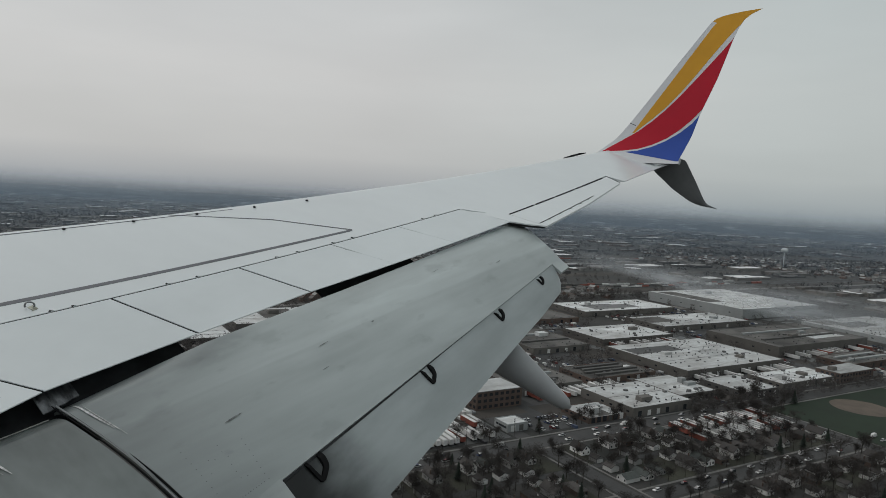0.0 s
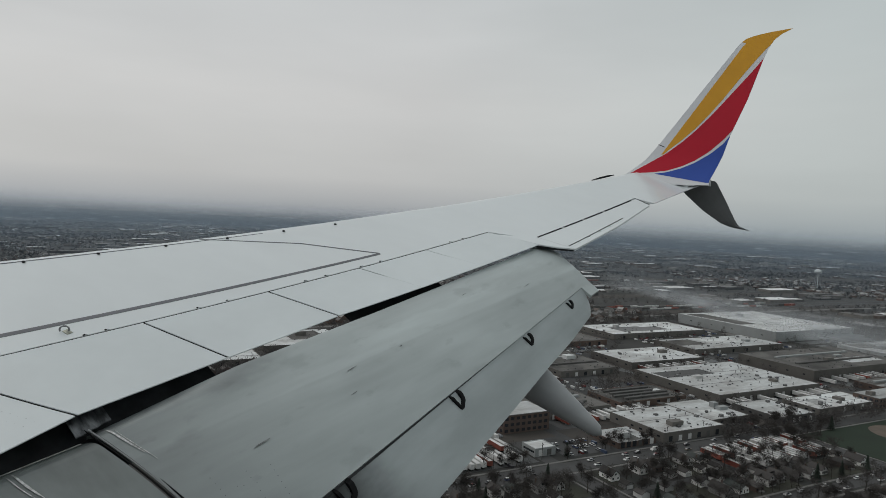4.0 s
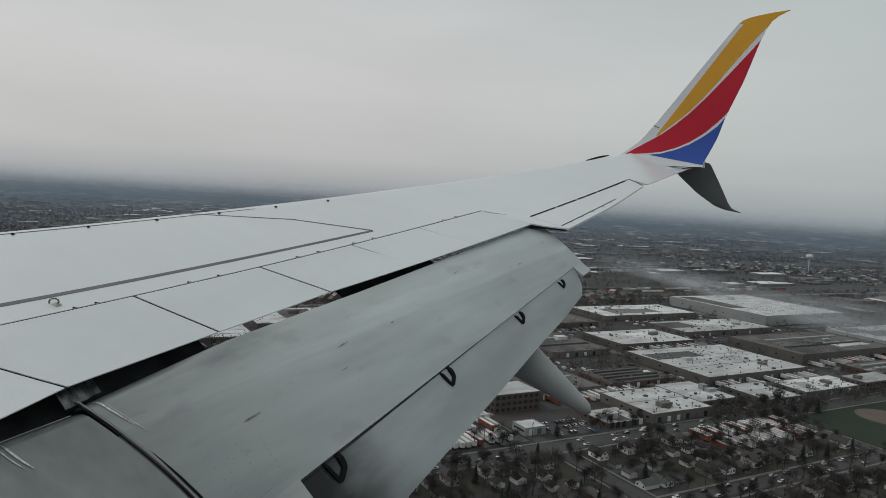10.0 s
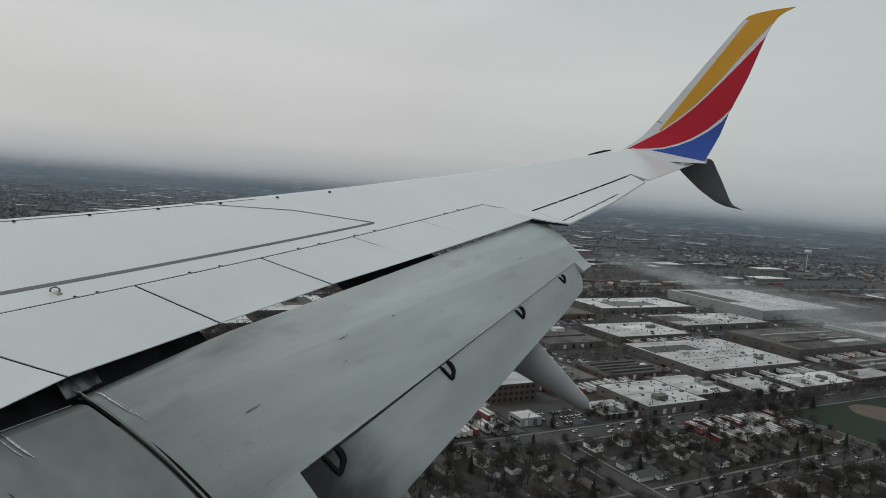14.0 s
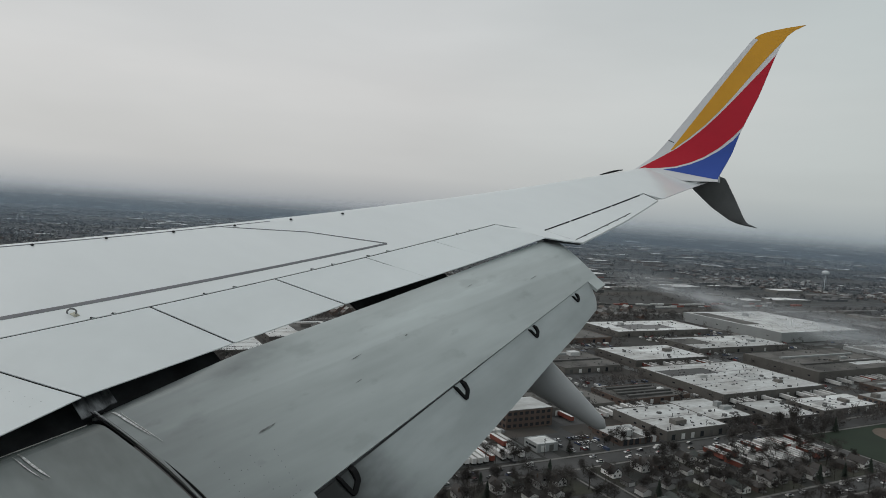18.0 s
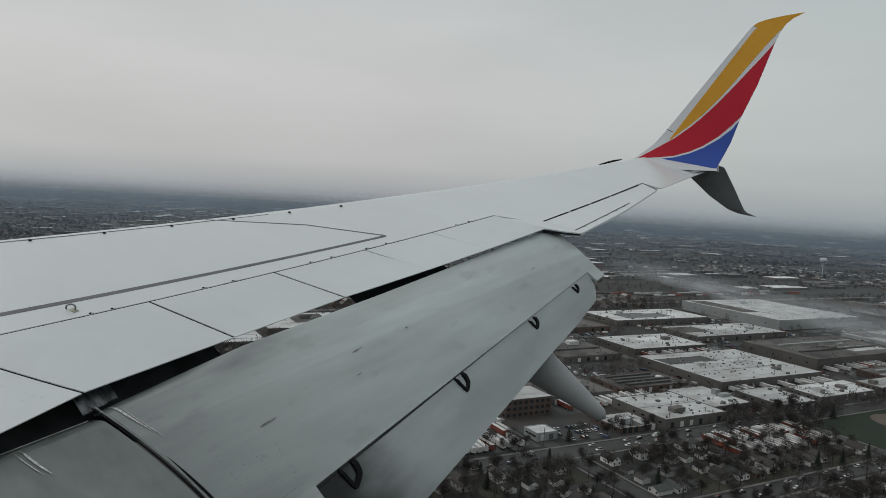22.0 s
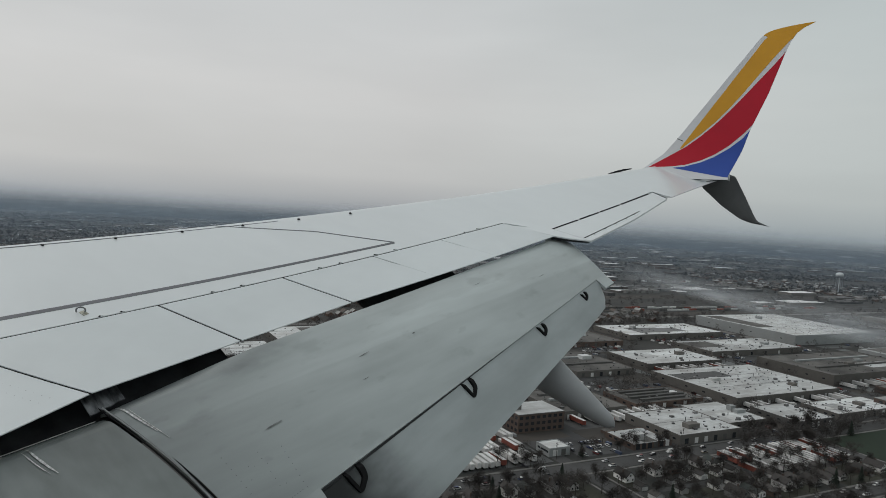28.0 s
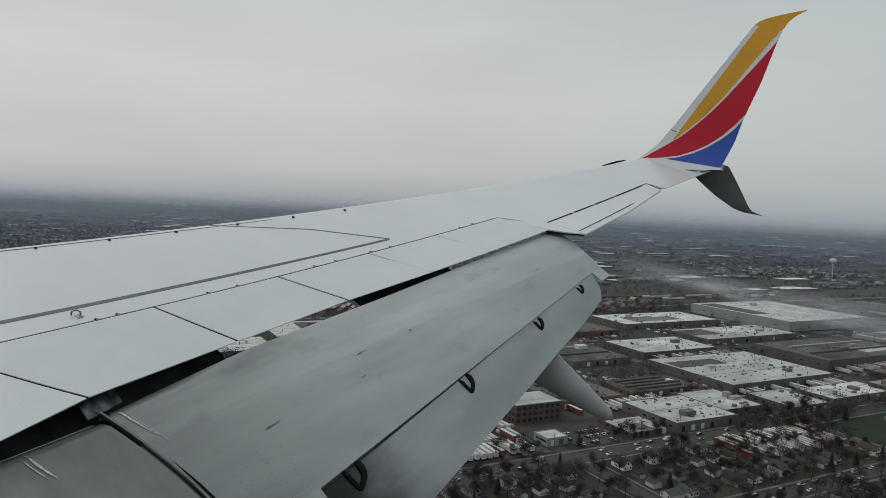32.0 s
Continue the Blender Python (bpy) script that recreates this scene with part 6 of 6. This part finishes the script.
for _ in range(4200):
    an = radians(rf.uniform(78, 158))
    d = 600 + 1700 * rf.random() ** 1.3
    x, y = d * math.cos(an), d * math.sin(an)
    g = an - radians(57)
    a, c = d * math.cos(g), d * math.sin(g)
    a, c = round(a / 13.0) * 13.0, round(c / 42.0) * 42.0 + rf.choice((-9, 9))
    if any(q[0] - 30 < a < q[1] + 30 and q[2] - 20 < c < q[3] + 30 for q in taken) or c < 350 or noise.noise(Vector((x * 0.0016, y * 0.0016, 3.3))) > 0.0:
        continue
    far_houses.append((a, c, rf.choice((0, 180))))
far_house_mesh()


def woods(name, places, twigs, size, mat, label):
    """Far bare trees joined in one mesh, each a loose tuft of twigs."""
    protos = []
    for s in range(4):
        rr = random.Random(40 + s)
        vs, fs = twig_cloud(rr, 10.0, 4.6, twigs, size, 0.12)
        protos.append((np.array([tuple(v) for v in vs]), np.array(fs)))
    allv, allf, n0 = [], [], 0
    for x, y, sc in places:
        v, f = protos[rf.randrange(4)]
        an = rf.uniform(0, 6.283)
        r = np.array([[math.cos(an), math.sin(an), 0], [-math.sin(an), math.cos(an), 0], [0, 0, 1]])
        allv.append(v @ r * sc + np.array([x, y, 0]))
        allf.append(f + n0)
        n0 += len(v)
    me = bpy.data.meshes.new(name)
    me.from_pydata(np.concatenate(allv).tolist(), [], np.concatenate(allf).tolist())
    me.materials.append(mat)
    tagged(new(name, me), label, "trees", kind="stuff")


mid, far = [], []
for _ in range(42000):
    an = radians(rf.uniform(77, 158))
    d = 500 + 4260 * rf.random() ** 1.4
    x, y = d * math.cos(an), d * math.sin(an)
    g = an - radians(57)
    a, c = d * math.cos(g), d * math.sin(g)
    works = any(q[0] < a < q[1] and q[2] < c < q[3] for q in taken)
    if (works and rf.random() > 0.24) or (452 < a < 613 and 148 < c < 293):
        continue
    if works and any(w0 - 4 < a < w1 + 4 and v0 - 4 < c < v1 + 4 for w0, w1, v0, v1 in BUILT):
        continue
    if c < 296 and seen(a, c, 540):
        continue
    zone = noise.noise(Vector((x * 0.0016, y * 0.0016, 3.3)))
    if zone > 0.02 and rf.random() < 0.70 or any(b0 < c < b1 for b0, b1 in BANDS):
        continue
    (mid if d < 1500 else far).append((x, y, rf.uniform(0.7, 1.25)))
woods("mid_trees", mid[:7000], 150, 0.15, MID_TWIGS, "bare trees among the houses and works")
woods("far_woods", far[:18000], 24, 1.05, FAR_TWIGS, "distant bare woods")

# small bare trees and shrubs that fill the back yards
yard = []
for _ in range(2600):
    a, c = rf.uniform(100, 640), rf.uniform(64, 292)
    street = min(abs(c - q) for q in STREETS)
    if not seen(a, c, 560) or street < 9 or any(abs(a - q) < 8 for q in CROSS) or (446 < a < 619 and 142 < c < 298) or (338 < a < 442 and 248 < c < 296):
        continue
    if noise.noise(Vector((a * 0.03, c * 0.03, 5.5))) < -0.12:
        continue
    x, y = (GRID @ Vector((a, c, 0)))[:2]
    yard.append((x, y, rf.uniform(0.3, 0.85)))
woods("yard_trees", yard[:1300], 260, 0.055, TWIGS, "bare trees and shrubs crowding the back yards")

# far roads and yards, pale strips across the plain
for a0_, a1_, c0_, c1_ in ((200, 2600, 775, 787), (150, 3000, 1190, 1204), (1190, 1204, 400, 2600), (640, 652, 880, 2600), (-400, 3200, 1900, 1925), (-900, 2500, 2600, 2640), (100, 112, 880, 3000), (1700, 1720, 600, 3400)):
    lay("road", CONCRETE if c1_ - c0_ > 10 and a1_ - a0_ > 300 else ASPHALT, a0_, a1_, c0_, c1_, 0.12, "pale concrete road far out on the plain", "road", 0.1)

# railway land: long brown verges with beds of gravel and standing trains
for b0, b1 in BANDS:
    lay("verge", VERGE, -200, 3200, b0, b1, 0.05, "long strip of brown dead grass beside the railway", "verge", 0.04)
for c_, a0_, a1_, label_ in ((835, 150, 2200, "dark gravel railway bed"), (862, 250, 2400, "dark gravel railway bed"), (1285, 100, 2800, "dark gravel railway bed")):
    lay("railway", LOT, a0_, a1_, c_ - 8, c_ + 8, 0.14, label_, "railway", 0.12)
for c_, a0_, n_, seed_ in ((835, 300, 56, 1), (862, 520, 40, 2), (1285, 380, 60, 3)):
    rt = random.Random(seed_)
    train = empty("freight_train", at(a0_, c_, 0.2), "long freight train of pale wagons standing far off", "train", "freight trains")
    for i in range(n_):
        if rt.random() < 0.08:
            continue
        part("wagon", box(i * 17.0, i * 17.0 + rt.uniform(13.5, 16.0), -1.5, 1.5, 0.9, rt.choice((2.6, 3.6, 3.6, 4.5))), rt.choice((TRAILER_WHITE, TRAILER_WHITE, TRAILER_RED, WALL_TAN, WALL_DARK)), train)


def water_tower(a, c, h, label):
    ob = empty("water_tower", at(a, c, 0), label, "water tower")
    bm = bmesh.new()
    bmesh.ops.create_uvsphere(bm, u_segments=20, v_segments=12, radius=1.0, matrix=Matrix.Translation((0, 0, h)) @ Matrix.Diagonal((9.5, 9.5, 6.5, 1)))
    part("tank", bm, TANK_WHITE, ob)
    part("riser", tube([(0, 0, 0), (0, 0, h - 5)], [1.6, 1.1], 10), TANK_WHITE, ob)
    for i in range(6):
        an = i * math.pi / 3
        part("leg", tube([(8.5 * math.cos(an), 8.5 * math.sin(an), 0), (6.5 * math.cos(an), 6.5 * math.sin(an), h - 3)], 0.45, 6), STEEL, ob)
    return ob


water_tower(1750, 1110, 44, "white water tower on legs above the trees")
water_tower(1150, 2550, 42, "distant pale water tower on legs")


# ---------------------------------------------------------------- haze of the air, put in as curved translucent sheets
def haze_sheet_material(name, density, top, patch, colour):
    m = bpy.data.materials.new(name)
    m.use_nodes = True
    n, l = m.node_tree.nodes, m.node_tree.links
    n.clear()
    out = n.new("ShaderNodeOutputMaterial")
    mix = n.new("ShaderNodeMixShader")
    tr = n.new("ShaderNodeBsdfTransparent")
    df = n.new("ShaderNodeBsdfDiffuse")
    df.inputs[0].default_value = (*colour, 1)
    tl = n.new("ShaderNodeBsdfTranslucent")
    tl.inputs[0].default_value = (*colour, 1)
    half = n.new("ShaderNodeMixShader")
    half.inputs[0].default_value = 0.5
    l.new(df.outputs[0], half.inputs[1])
    l.new(tl.outputs[0], half.inputs[2])
    co = n.new("ShaderNodeTexCoord")
    sp_ = n.new("ShaderNodeSeparateXYZ")
    l.new(co.outputs["Object"], sp_.inputs[0])
    rg = n.new("ShaderNodeMapRange")
    rg.interpolation_type = "SMOOTHSTEP"
    rg.inputs[1].default_value, rg.inputs[2].default_value = top * 0.35, top
    rg.inputs[3].default_value, rg.inputs[4].default_value = density, 0.0
    l.new(sp_.outputs["Z"], rg.inputs[0])
    mp = n.new("ShaderNodeMapping")
    mp.inputs["Scale"].default_value = (0.0022, 0.0022, 0.009)
    l.new(co.outputs["Object"], mp.inputs[0])
    ns = n.new("ShaderNodeTexNoise")
    ns.inputs["Scale"].default_value, ns.inputs["Detail"].default_value = 1.0, 4.0
    l.new(mp.outputs[0], ns.inputs[0])
    r2 = n.new("ShaderNodeMapRange")
    r2.inputs[1].default_value, r2.inputs[2].default_value = 0.35, 0.68
    r2.inputs[3].default_value, r2.inputs[4].default_value = 1 - patch, 1.0
    l.new(ns.outputs[0], r2.inputs[0])
    mu = n.new("ShaderNodeMath")
    mu.operation = "MULTIPLY"
    l.new(rg.outputs[0], mu.inputs[0])
    l.new(r2.outputs[0], mu.inputs[1])
    l.new(mu.outputs[0], mix.inputs[0])
    l.new(tr.outputs[0], mix.inputs[1])
    l.new(half.outputs[0], mix.inputs[2])
    l.new(mix.outputs[0], out.inputs[0])
    return m


def haze_sheet(radius, top, density, patch, label, colour, an0=70, an1=170):
    bm = bmesh.new()
    rows = []
    for q in range(61):
        an = radians(an0 + (an1 - an0) * q / 60)
        r = radius * (1 + 0.04 * noise.noise(Vector((q * 0.15, radius, 0))))
        rows.append([bm.verts.new((r * math.cos(an), r * math.sin(an), z)) for z in (0.3, top * 0.3, top * 0.6, top)])
    for p, q in zip(rows, rows[1:]):
        for i in range(3):
            bm.faces.new((p[i], q[i], q[i + 1], p[i + 1]))
    ob = new("haze_sheet", mesh_of(bm, haze_sheet_material("mist", density, top, patch, colour)))
    return tagged(ob, label, "mist", kind="stuff")


# sheet colours carry the haze's blue-grey, paler with distance
HAZE = (0.37, 0.48, 0.60)
haze_sheet(1050, 150, 0.045, 0.7, "thin translucent sheet giving the works their haze", colour=(0.60, 0.68, 0.76))
haze_sheet(1500, 150, 0.10, 0.7, "translucent sheet giving the plain its grey haze", colour=HAZE)
haze_sheet(2000, 155, 0.15, 0.5, "translucent sheet giving the plain its grey haze", colour=HAZE)
haze_sheet(2700, 160, 0.19, 0.4, "translucent sheet giving the distant plain its grey haze", colour=HAZE)
haze_sheet(3500, 170, 0.25, 0.35, "translucent sheet giving the distant plain its grey haze", colour=(0.43, 0.53, 0.635))
haze_sheet(4300, 190, 0.34, 0.25, "translucent sheet giving the distant plain its grey haze", colour=(0.50, 0.585, 0.67))
